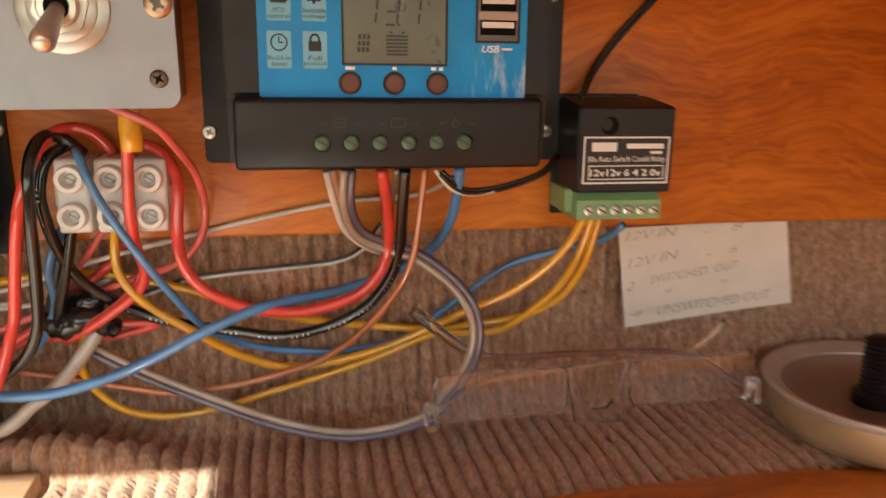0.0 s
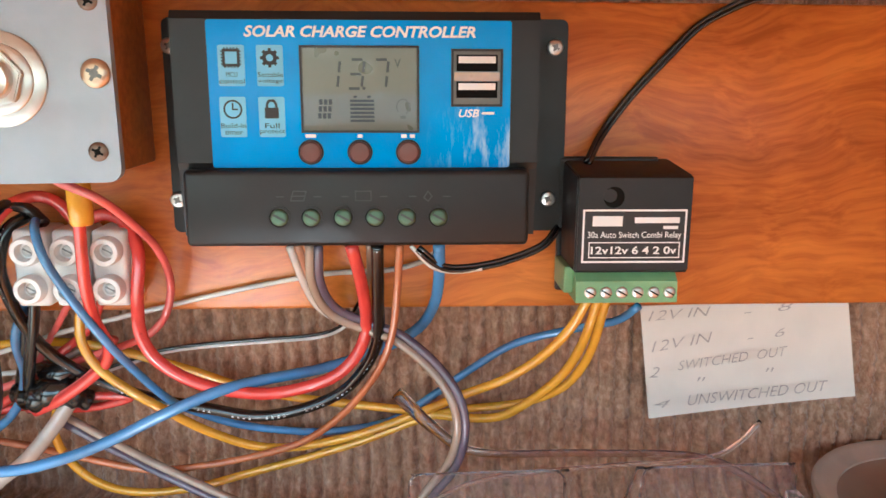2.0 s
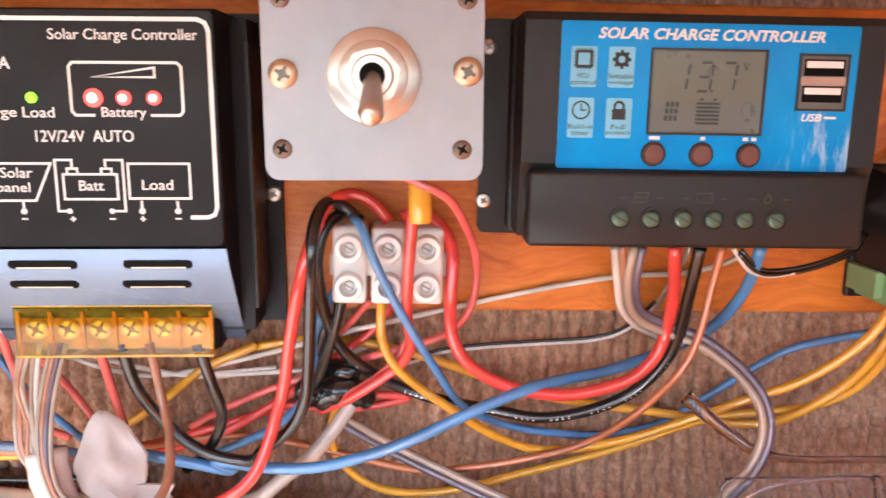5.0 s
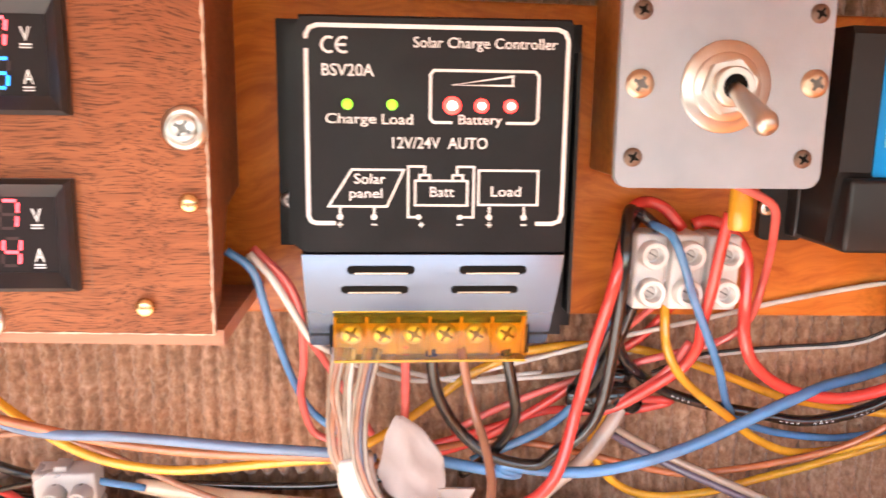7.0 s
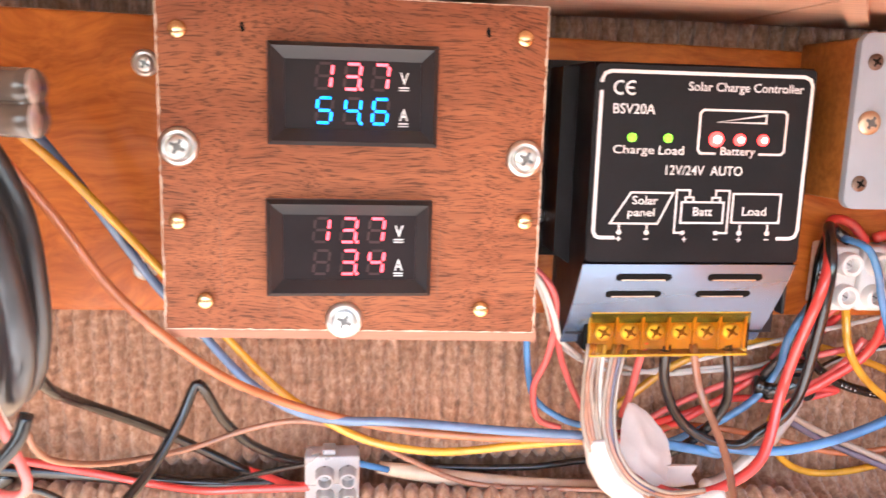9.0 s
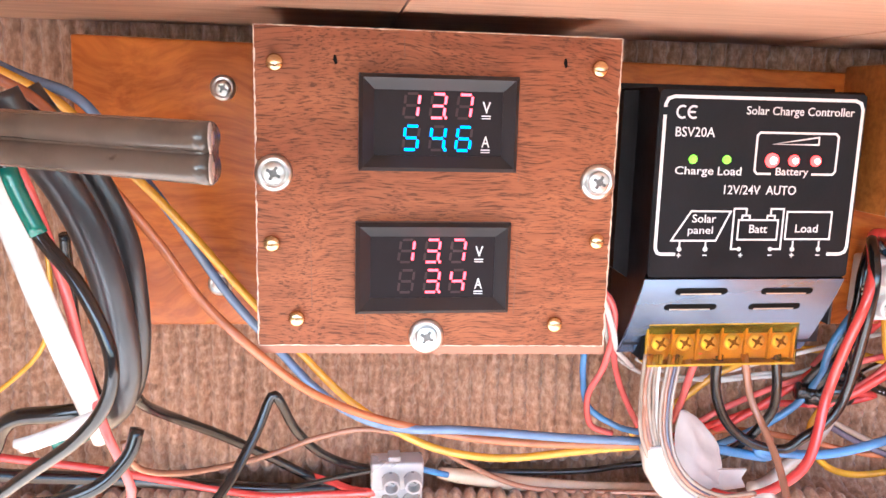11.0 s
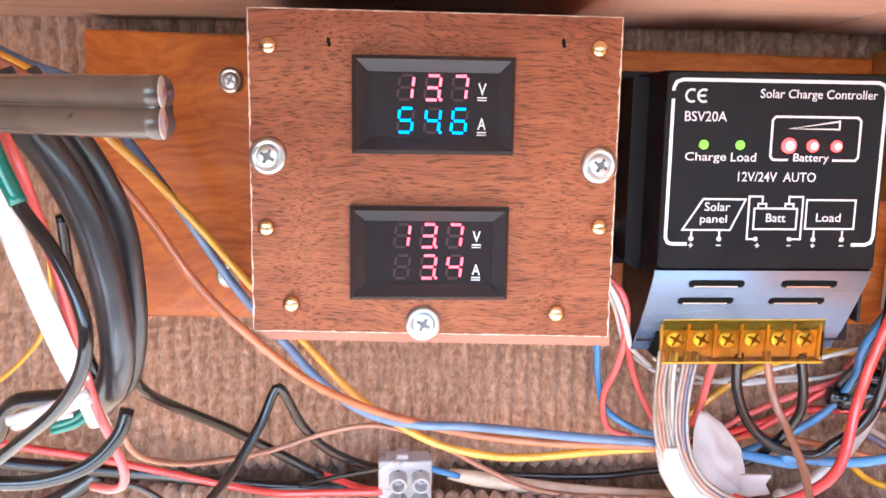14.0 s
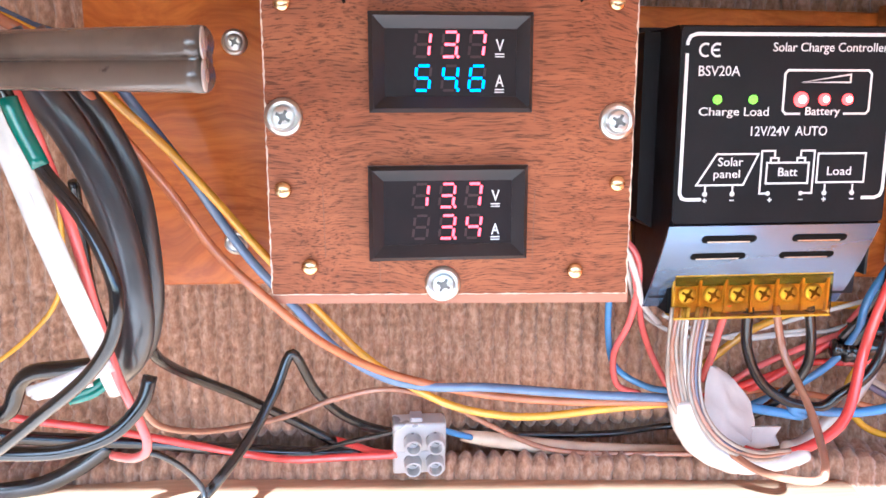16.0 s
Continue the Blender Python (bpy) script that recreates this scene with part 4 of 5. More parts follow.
    usb = part("usb_socket", box(343.6 + X, 357.6 + X, -30.2, -29.3, 73.0 + Z, 88.4 + Z, 0.3), SOCKET, o, "double metal socket")
    part("socket_rim", stroke([(343.4 + X, 72.8 + Z), (357.8 + X, 72.8 + Z), (357.8 + X, 88.6 + Z), (343.4 + X, 88.6 + Z), (343.4 + X, 72.8 + Z)], 0.7, -29.9, None, 0.35), BLACK_INK, o)
    for z0 in (75.0, 82.6):
        # black sheet stands for the shaded inside of the socket
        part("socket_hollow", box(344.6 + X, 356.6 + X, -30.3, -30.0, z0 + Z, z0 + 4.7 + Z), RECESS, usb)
        part("socket_tongue", box(345.2 + X, 356.0 + X, -30.45, -30.1, z0 + 2.3 + Z, z0 + 4.2 + Z), WHITE_INK, usb)
    part("socket_divider", box(344.0 + X, 357.2 + X, -30.32, -30.0, 79.8 + Z, 82.3 + Z), BROWN, usb)
    lettering("print", "USB", 345.4 + X, y, 69.4 + Z, 6.0, 2.3, WHITE_INK, o, slant=0.25, bold=0.02)
    part("printed_bar", bars([(352.2 + X, 355.8 + X, 70.2 + Z, 70.9 + Z)], y), WHITE_INK, o)
    for x, z, a, b in ((276.0, 78.2, "MCU", "control"), (287.0, 78.2, "Settable", "voltage"), (275.8, 63.6, "Build-in", "timer"), (287.0, 63.6, "Full", "protect")):
        icon = part("printed_icon", prism(round_rect(x + X, x + 7.6 + X, z + Z, z + 11.6 + Z, 0.6), y - 0.02, y + 0.03), ICON_BG, o)
        wa, wb = min(7.2, 1.05 * len(a)), min(7.2, 1.05 * len(b))
        lettering("print", a, x + 3.8 - wa / 2 + X, y - 0.04, z + 2.6 + Z, wa, 1.4, BLACK_INK, icon)
        lettering("print", b, x + 3.8 - wb / 2 + X, y - 0.04, z + 0.7 + Z, wb, 1.4, BLACK_INK, icon)
        cx, cz = x + 3.8 + X, z + 8.0 + Z
        bm = bmesh.new()
        if a == "MCU":
            stroke([(cx - 2.1, cz - 2.1), (cx + 2.1, cz - 2.1), (cx + 2.1, cz + 2.1), (cx - 2.1, cz + 2.1), (cx - 2.1, cz - 2.1)], 0.8, y - 0.04, bm)
            for i in range(5):
                for s in (-1, 1):
                    stroke([(cx - 1.8 + i * 0.9, cz + s * 2.3), (cx - 1.8 + i * 0.9, cz + s * 2.9)], 0.4, y - 0.04, bm)
                    stroke([(cx + s * 2.3, cz - 1.8 + i * 0.9), (cx + s * 2.9, cz - 1.8 + i * 0.9)], 0.4, y - 0.04, bm)
        elif a == "Settable":
            stroke([(cx + 1.6 * math.cos(radians(i)), cz + 1.6 * math.sin(radians(i))) for i in range(0, 361, 30)], 1.1, y - 0.04, bm)
            for i in range(8):
                c, s = math.cos(radians(45 * i)), math.sin(radians(45 * i))
                stroke([(cx + 2.0 * c, cz + 2.0 * s), (cx + 2.7 * c, cz + 2.7 * s)], 0.9, y - 0.04, bm)
        elif a == "Build-in":
            stroke([(cx + 2.5 * math.cos(radians(i)), cz + 2.5 * math.sin(radians(i))) for i in range(0, 361, 24)], 0.5, y - 0.04, bm)
            stroke([(cx, cz + 1.8), (cx, cz), (cx + 1.4, cz)], 0.45, y - 0.04, bm)
        else:
            quad_box(bm, cx - 2.0, cx + 2.0, y - 0.1, y - 0.02, cz - 2.6, cz + 0.5)
            stroke([(cx - 1.3, cz + 0.4), (cx - 1.3, cz + 1.6), (cx - 0.6, cz + 2.5), (cx + 0.6, cz + 2.5), (cx + 1.3, cz + 1.6), (cx + 1.3, cz + 0.4)], 0.7, y - 0.04, bm)
        part("symbol", bm, BLACK_INK, icon)
    rim = to_mesh("terminal_rim", lathe([(3.5, 0.2), (3.5, -0.35), (2.9, -0.35), (2.7, 0.1)], 24), BLACK, True)
    for i in range(6):
        x = 292.3 + 9.42 * i
        part("terminal_screw", SCREW_TERMINAL, None, o, "green-tinged terminal screw", at=(x + X, -33.15, 40.2 + Z))
        part("terminal_rim", rim, None, o, at=(x + X, -33.2, 40.2 + Z))
    raised = bmesh.new()
    for x in (291.6, 302.6, 310.6, 322.0, 330.6, 340.6):
        stroke([(x + X, 46.4 + Z), (x + 2.2 + X, 46.4 + Z)], 0.35, -33.22, raised)
    for pts in ([(295.8, 45.2), (299.6, 45.2), (300.4, 48), (296.6, 48), (295.8, 45.2)], [(295.9, 46.6), (300.2, 46.6)], [(314.8, 45.2), (319.4, 45.2), (319.4, 48), (314.8, 48), (314.8, 45.2)], [(335, 46), (336.2, 48), (337.4, 46.4), (336.2, 45), (335, 46)]):
        stroke([(a + X, b + Z) for a, b in pts], 0.35, -33.22, raised)
    part("moulded_mark", raised, MOULD, o)
    return o


blue_controller()


# ---- relay ----
def relay():
    o = thing("relay", (400, 0, 8), "black switching relay with a printed label and green terminals", "relay", turn=0.9)
    X, Z = -400, -8
    body = prism([(y, z + Z) for y, z in ((0, 19.6), (-24.6, 19.6), (-25.5, 20.4), (-25.5, 49.6), (-24.4, 50.6), (0, 53.2))], 382 + X, 418.4 + X, "x")
    bmesh.ops.bevel(body, geom=[e for e in body.edges if abs(e.verts[0].co.x - e.verts[1].co.x) < 0.1], offset=0.6, segments=2, affect="EDGES")
    part("case", body, BLACK, o, "black plastic case", True)
    part("base", box(380.6 + X, 414 + X, -3, 0, 8 + Z, 54 + Z, 0.6), BLACK, o)
    # black disc on the case stands for the shade in the hole
    part("hole", lathe([(3.3, -25.56), (3.3, -25.2)], 20, "y", None, 0, (393.6 + X, 0, 43.7 + Z)), RECESS, o)
    part("hole_rim", lathe([(2.1, -25.62), (2.1, -25.2)], 16, "y", None, 0, (392.4 + X, 0, 44.2 + Z)), BLACK, o)
    y = -25.52
    lab = part("label", box(384.0 + X, 417.0 + X, y - 0.04, y + 0.1, 22.8 + Z, 40.0 + Z), BLACK_INK, o, "black and white printed label")
    y -= 0.05
    fr = stroke([(384.4 + X, 23.2 + Z), (416.6 + X, 23.2 + Z), (416.6 + X, 39.6 + Z), (384.4 + X, 39.6 + Z), (384.4 + X, 23.2 + Z)], 0.6, y)
    stroke([(386.4 + X, 24.6 + Z), (415.0 + X, 24.6 + Z), (415.0 + X, 29.4 + Z), (386.4 + X, 29.4 + Z), (386.4 + X, 24.6 + Z)], 0.35, y, fr)
    part("printed_frame", fr, WHITE_INK, lab)
    lettering("print", "30a Auto Switch Combi Relay", 385.8 + X, y, 30.3 + Z, 29.6, 2.6, WHITE_INK, lab)
    lettering("print", "12v12v 6 4 2 0v", 387.0 + X, y, 25.7 + Z, 27.2, 2.5, WHITE_INK, lab, bold=0.02)
    part("printed_bar", bars([(387.2 + X, 396.6 + X, 34.6 + Z, 37.8 + Z), (400.4 + X, 414.6 + X, 35.6 + Z, 37.4 + Z), (409.6 + X, 414.2 + X, 33.7 + Z, 34.7 + Z)], y), WHITE_INK, lab)
    g = part("terminal_strip", prism([(yy, z + Z) for yy, z in ((-4, 19.4), (-21, 19.4), (-24.4, 16.6), (-25.2, 9.8), (-4, 9.8))], 383.0 + X, 415.6 + X, "x"), GREEN, o, "green screw terminal strip")
    part("terminal_end", box(380.0 + X, 383.2 + X, -20, -3, 11.6 + Z, 20.4 + Z, 0.5), GREEN, g)
    for i in range(6):
        part("terminal_screw", SCREW_TINY, None, g, at=(387.6 + X + 5.1 * i, -24.8, 13.0 + Z))
    part("solder_tail", lathe([(0.9, 0), (1.6, -2.5), (1.0, -5)], 10, "z", None, 0, (395 + X, -15, 10 + Z)), STEEL, g)
    return o


relay()


# ---- nylon connector strips ----
def connector_strip(name, at, cols, pitch, depth, label, turn=0.0, nod=0.0):
    o = thing(name, at, label, "connector", turn=turn)
    o.matrix_world = o.matrix_world @ pose(0, 0, 0, nod, 0, 0)
    for i in range(cols):
        x = i * pitch
        bm = box(x + 0.4, x + pitch - 1.2, -depth, 0, 1, 26, 1.4, 3)
        quad_box(bm, x - 0.8, x + pitch, -depth + 3.4, -depth + 9, 9.5, 17, 0.8)
        part("cell", bm, NYLON, o, smooth=True)
        for z in (7.2, 19.6):
            tube = [(4.7, 0.0), (4.6, -3.6), (4.2, -4.2), (2.9, -4.2), (2.5, -0.9), (0.5, -0.9)]
            part("screw_tower", lathe(tube, 22), NYLON, o, "", True, (x + pitch / 2 - 0.4, -depth, z))
            part("terminal_screw", SCREW_WHITE, None, o, at=(x + pitch / 2 - 0.4, -depth - 0.9, z))
    return o


connector_strip("connector_strip", (204.6, -1.0, 9.2), 3, 12.3, 15.5, "white nylon screw connector strip fixed on the board", turn=1.0)


def small_connector():
    o = thing("connector_strip", (6.8, 2.0, -61.4), "translucent white nylon connector joining wires above the ledge", "connector")
    o.matrix_world = o.matrix_world @ pose(0, 0, 0, 7, 0, 0) @ Matrix.Scale(0.97, 4)
    for z0, z1, y0, ring in ((-8.6, 1.9, -7.6, -3.0), (2.3, 15.0, -9.0, 7.6)):
        part("body", box(0, 21.4, y0, 0, z0, z1, 1.0, 3), NYLON_CLEAR, o, "", True)
        for x in (7.9, 16.9):
            tube = [(3.7, 0.0), (3.5, -5.6), (3.3, -6.0), (2.6, -6.0), (2.3, -2.0), (0.4, -2.0)]
            part("screw_tower", lathe(tube, 22), NYLON_CLEAR, o, "", True, (x, y0 + 0.1, ring))
            part("terminal_screw", SCREW_WHITE, None, o, at=(x, y0 - 1.6, ring))
    part("web", box(7, 12.0, -7.5, -1.5, 14.6, 17, 0.6), NYLON_CLEAR, o)
    return o


small_connector()


# ---- card ----
def note_card():
    o = thing("note_card", (455, 4, -24), "cream card with pencilled wiring notes hung under the board", "note")
    X, Z = -455, 24
    nx, nz = 16, 8
    bm = bmesh.new()
    grid = []
    for j in range(nz + 1):
        row = []
        for i in range(nx + 1):
            u, v = i / nx, j / nz
            a = Vector((418.7, -44.8)).lerp(Vector((497.5, -38.4)), u)
            b = Vector((413.9, -1.3)).lerp(Vector((491.3, -0.6)), u)
            p = a.lerp(b, v)
            row.append(bm.verts.new((p.x + X, 4.0 + 1.6 * math.sin(u * 2.6) * (1 - v) - 3.2 * (1 - v) * 0.4, p.y + Z)))
        grid.append(row)
    for a, b in zip(grid, grid[1:]):
        for i in range(nx):
            bm.faces.new((a[i], a[i + 1], b[i + 1], b[i]))
    out = bmesh.ops.extrude_face_region(bm, geom=list(bm.faces))
    bmesh.ops.translate(bm, verts=[v for v in out["geom"] if isinstance(v, bmesh.types.BMVert)], vec=(0, 0.35, 0))
    part("card", bm, PAPER, o, smooth=True)
    for words, x, z, w, h, turn in (("12V IN", 416.6, -7.0, 23, 4.4, -4), ("-   8", 452, -5.6, 18, 3.6, -6), ("12V IN", 418.4, -19.0, 23, 4.8, -9), ("-   6", 454, -15.6, 14, 3.8, -8), ("2", 418, -28.8, 3.6, 5.0, 0), ("SWITCHED  OUT", 428.6, -26.2, 41, 4.4, -7), ('"', 436, -30.4, 3, 2.0, 0), ('"', 461.6, -27.4, 3, 2.0, 0), ("4", 420.2, -40.6, 6, 3.6, 0), ("UNSWITCHED OUT", 433, -40.2, 53, 5.0, -5)):
        lettering("pencil_note", words, x + X, 2.2 if z > -25 else 2.0, z + Z + 0.1 * h, w, h * 0.82, PENCIL, o, slant=0.3, bold=-0.012, turn=turn)
    return o


note_card()


# ---- round tin ----
PEWTER = plain("worn_pewter", (0.55, 0.49, 0.41), 0.42, metal=0.45, vary=0.2)
TINBRASS = plain("dull_yellow_brass", (0.60, 0.44, 0.24), 0.38, metal=0.5, vary=0.25)
# brown base colour stands for the carpet mirrored in the dish
TINSIDE = plain("carpet_reflection_brown", (0.30, 0.205, 0.14), 0.45, metal=0.4, vary=0.35, scale=120)


def tin():
    o = thing("round_tin", (516.5, -33, -81), "round shallow brass dish with a pale rim on the ledge", "tin")
    prof = [(0.5, 0.2), (33, 0), (36.5, 0.6), (40.6, 2.2), (43.6, 6.5), (45.2, 12.5), (45.6, 16.5), (44, 16.4), (40, 8), (36, 2), (0.5, 1.5)]
    part("dish", lathe(prof, 72, "z"), TINBRASS, o, "tarnished brass outside", True)
    part("rim", lathe([(45.0, 16), (46.2, 17.4), (46.4, 18.8), (45.8, 19.7), (44.6, 19.8), (43.2, 19.0), (41.0, 17.4), (38.5, 16.6), (38.3, 16.0), (44.8, 15.8), (45.0, 16)], 72, "z", caps=False), PEWTER, o, "pale worn metal rim", True)
    part("inside", lathe([(0.5, 9.6), (31, 9.6), (35.5, 11.0), (38.6, 13.5), (40.6, 16.6), (40.2, 17.0), (38.0, 14.4), (35.0, 11.9), (31, 10.5), (20, 10.1), (0.5, 10.1)], 72, "z"), TINSIDE, o, "dull worn inside, coloured brown for the carpet reflected in it", True)
    o.matrix_world = o.matrix_world @ Matrix.Scale(1.05, 4)
    return o


tin()
bolt = bmesh.new()
lathe([(9.5, 0), (9.5, 4.5), (8.4, 5.4), (6.3, 5.6)] + [(6.3 + (0.8 if i % 2 else 0), 6 + i * 1.0) for i in range(22)] + [(5.2, 28.5), (0.5, 29)], 24, "z", bolt)
solid("bolt", bolt, BLACK_SATIN, "dark threaded bolt standing in the dish", "bolt", smooth=True, at=(513.5, -31, -70.3))


# ---- spectacles ----
def spectacles():
    o = thing("spectacles", (390, -34, -80), "folded clear-framed spectacles lying on the carpeted ledge", "spectacles")
    X, Z, tilt = -390, 80, 0.32
    for x0, x1 in ((329, 379), (404, 455)):
        outer = round_rect(x0 + X, x1 + X, -61 + Z, -43 + Z, 4)
        bm = prism(outer, -0.7, 0.7)
        lens = part("lens", bm, LENS, o, "thin clear lens", True)
        rim = bmesh.new()
        pts = [(x, -0.2, z) for x, z in outer] + [(outer[0][0], -0.2, outer[0][1])]
        sweep(pts, circle(0.35, 8), rim)
        part("rim", rim, ACRYLIC, o, "clear plastic rim")
        lens.visible_shadow = False
    nose = [(378, -43), (382.5, -66), (401, -66.5), (405, -43), (402.5, -43), (397.5, -58), (394.5, -61), (389, -61), (386, -58), (380.5, -43)]
    part("bridge", prism([(x + X, z + Z) for x, z in nose], -1.0, 1.0), ACRYLIC, o, "clear moulded nose bridge")
    for x in (328, 455.5):
        part("hinge", box(x - 2.2 + X, x + 2.2 + X, -2, 4, -64 + Z, -54 + Z, 0.6), ACRYLIC, o)
    flat = [(a * 1.4, b * 0.6) for a, b in circle(1.0, 10)]
    part("temple", sweep([(455 + X, 4, -60 + Z), (430 + X, 10, -46 + Z), (390 + X, 11, -43 + Z), (352 + X, 12, -42 + Z), (338 + X, 18, -36 + Z), (325 + X, 26, -26 + Z)], flat, scale=lambda t: 1.0 + 0.9 * max(0.0, t - 0.72) / 0.28), TEMPLE, o, "brown-tinted temple arm")
    part("temple", sweep([(328 + X, 4, -60 + Z), (352 + X, 8, -50 + Z), (392 + X, 9, -47 + Z), (428 + X, 9, -45 + Z), (440 + X, 10, -40 + Z), (447 + X, 11, -33 + Z)], [(u * 0.6, v) for u, v in flat]), ACRYLIC, o, "clear temple arm")
    for ob in o.children:
        ob.visible_shadow = False
    return o


spectacles()


# ---- wires ----
def wire(kind, mats, r, label, points):
    """A wire, cable or taped bundle along a smooth path through points in millimetres, kept proud of the wall and ledge."""
    points = [(x, min(y, 15.0 - r), z) for x, y, z in points]
    base = points[-1]
    points = [(x - base[0], y - base[1], z - base[2]) for x, y, z in points]
    name, group = "wire", "wires of the panel"
    if kind == "twin":
        bm = sweep(points, circle(r, 9, -r * 0.9), None, 0)
        sweep(points, circle(r, 9, r * 0.9), bm, 1)
    elif kind == "flat":
        bm = sweep(points, [(a * r, b * 1.1 * (1 - 0.55 * math.exp(-(a / 0.2) ** 2))) for a, b in circle(1.0, 28)])
        name, group = "flat_cable", ""
    elif kind == "thick":
        bm = sweep(points, [(a * r, b * r * 0.7) for a, b in circle(1.0, 16)])
        name, group = "cable", "thick cables"
    elif kind == "bundle":
        bm = sweep(points, circle(r, 16), None, 0, 1.5, lambda t: 0.98 + 0.06 * math.sin(9 * t) ** 2 + 0.02 * math.sin(55 * t) - 0.55 * t)
        name, group = "taped_cable", ""
    elif kind == "joint":
        bm = sweep(points, circle(r, 14), None, 0, 1.2, lambda t: 0.55 + 0.45 * math.sin(math.pi * t) + 0.08 * math.sin(40 * t))
        name, group = "taped_joint", "taped joints"
    elif kind == "sleeve":
        bm = sweep(points, circle(r, 14), None, 0, 2.0, lambda t: 0.72 + 0.28 * min(1.0, 9 * t))
        name, group = "wire_sleeve", ""
    else:
        bm = sweep(points, circle(r, 12))
    ob = solid(name, bm, mats, label, {"wire": "wire"}.get(name, "cable"), group, at=base)
    if kind == "printed":
        path = smooth_path(points, 1.0)
        marks = bmesh.new()
        for i in range(4, len(path) - 4, 2):
            if (i * 7 + i // 9) % 5 < 3:
                p, q = path[i], path[i + 1]
                v = (q - p).normalized()
                u = v.cross(Vector((0, 1, 0))).normalized()
                c = p + u * 0.15 + Vector((0, -r * 0.97, 0))
                a = [c + v * s * 0.38 + u * k * 0.45 for s, k in ((-1, -1), (1, -1), (1, 1), (-1, 1))]
                f = [marks.verts.new(k) for k in a] + [marks.verts.new(k + Vector((0, 0.3, 0))) for k in a]
                for ids in ((0, 1, 2, 3), (4, 5, 6, 7), (0, 1, 5, 4), (1, 2, 6, 5), (2, 3, 7, 6), (3, 0, 4, 7)):
                    marks.faces.new([f[k] for k in ids])
        tagged(part("printed_mark", marks, WHITE_INK, ob, "pale printing along the wire"), kind="stuff")
    return ob


wire("twin", (SILVERW, PURPLE,), 1.5, "clear twin speaker wire with a violet stripe, looping under the board", [(301, -24, 30.1), (300.7, -20, 16.8), (305.2, -14, 5.7), (316.4, -12, -0.5), (326.5, -15, -3.8), (337.3, -20, -11.8), (344.2, -24, -21), (346.4, -25, -31.3), (344, -24, -43.8), (337, -22, -54.6), (327.2, -20, -66.2), (301.8, -14, -73.5), (274.2, -8, -69.6), (242.8, 0, -58.4), (221.9, 6, -50), (204.1, 8, -39.8)])
wire("twin", (WHITEW, COPPER,), 1.3, "clear twin wire with a bright and a copper core", [(294.7, -24, 30.1), (297.9, -18, 16.3), (301.1, -12, 7.4), (308.1, -4, -0.3), (317.3, 4, -6.4), (323.7, 9, -11.9)])
wire("round", (SILVERW,), 1, "short clear wire end below the terminals", [(317.9, -22, 29.6), (317.3, -14, 19), (316.2, -8, 12.7), (314.5, -3, 4.4)])
wire("round", (RED,), 2.1, "thick red wire from the charge controller", [(312.5, -24, 30.1), (315.1, -18, 14.4), (315.5, -12, -0.8), (311.8, -12, -10.7), (303.2, -12, -18.3), (287.9, -12, -22.7), (276.5, -13, -22.6), (261.7, -15, -18.7), (249.4, -17, -10.6), (243.6, -18, -0.5), (243, -17, 12.6), (243.6, -14, 26.8), (239.1, -10, 35.4), (232.4, -8, 38.4), (227.3, -8, 37)])
wire("printed", (BLACKW,), 2.05, "thick black wire with pale printing", [(320.6, -24, 30), (320.1, -18, 12.5), (319.3, -12, -4.8), (313.8, -8, -17.3), (305.1, -5, -26.7), (291.2, -3, -33.2), (275.1, -2, -35.7), (258.8, 0, -33.4), (240.4, 2, -30.3), (226.3, 3, -25.9), (215.6, 0, -18.8), (206.8, -4, -9.4), (202.4, -10, 3), (200.4, -15, 17.9), (200.6, -15, 27.2), (203.2, -13, 35.2), (207.8, -8, 38.6)])
wire("round", (ORANGE,), 1.3, "copper-brown stranded wire from the charge controller", [(327.6, -24, 30), (326.4, -20, 14.8), (324.4, -18, -0.9), (320, -16, -13.3), (312.7, -12, -24.9), (303.1, -8, -35.9), (291, -3, -45.6), (274.3, 1, -52.3), (253.1, 4, -57.3), (234.1, 5, -58.9), (217.3, 6, -55.9), (202.7, 7, -52.3), (187.9, 8, -49.3), (177.2, 9, -47.4), (191.7, 9, -50.3), (166.2, 10, -46.7), (142.8, 8, -48.6), (129, 4, -48.9)])
wire("round", (BLUE,), 1.95, "thick blue wire from the charge controller", [(339.8, -24, 29.9), (339.9, -18, 18), (338.7, -10, 7.2), (334.5, -2, -3.1), (327.3, 4, -10.2), (317.3, 4, -14.8), (299.2, 0, -19.2), (280, -8, -19.8), (269.2, -15, -19.8), (258.3, -18, -22.9), (245.2, -19, -28.5), (231.7, -19, -35.1), (215.8, -18, -41.6), (197.5, -16, -46.7), (181.7, -15, -47.1), (164.1, -14, -45), (169.8, -13, -49), (155.8, -12, -46.6), (137.9, -12, -42.7)])
wire("round", (WHITEW,), 0.95, "thin white wire along the board", [(339.8, -12, 25), (333.9, -4, 19.4), (322.6, -2, 16.4), (303.4, -1.5, 15.6), (284, -1.5, 12.7), (260.7, -1.5, 8.2), (239.1, -1.5, 3.3), (223.1, -1, -0.4), (208.1, 2, -4.8), (185, 8, -13), (158.8, 10, -20.1), (153.2, 10, -21.4), (136.4, 8, -22.6), (119.9, 4, -17.3), (108, 0, -9.6), (100.8, -8, -2), (94.9, -14, 13.3), (89.2, -18, 23.5), (82.8, -22, 28.9)])
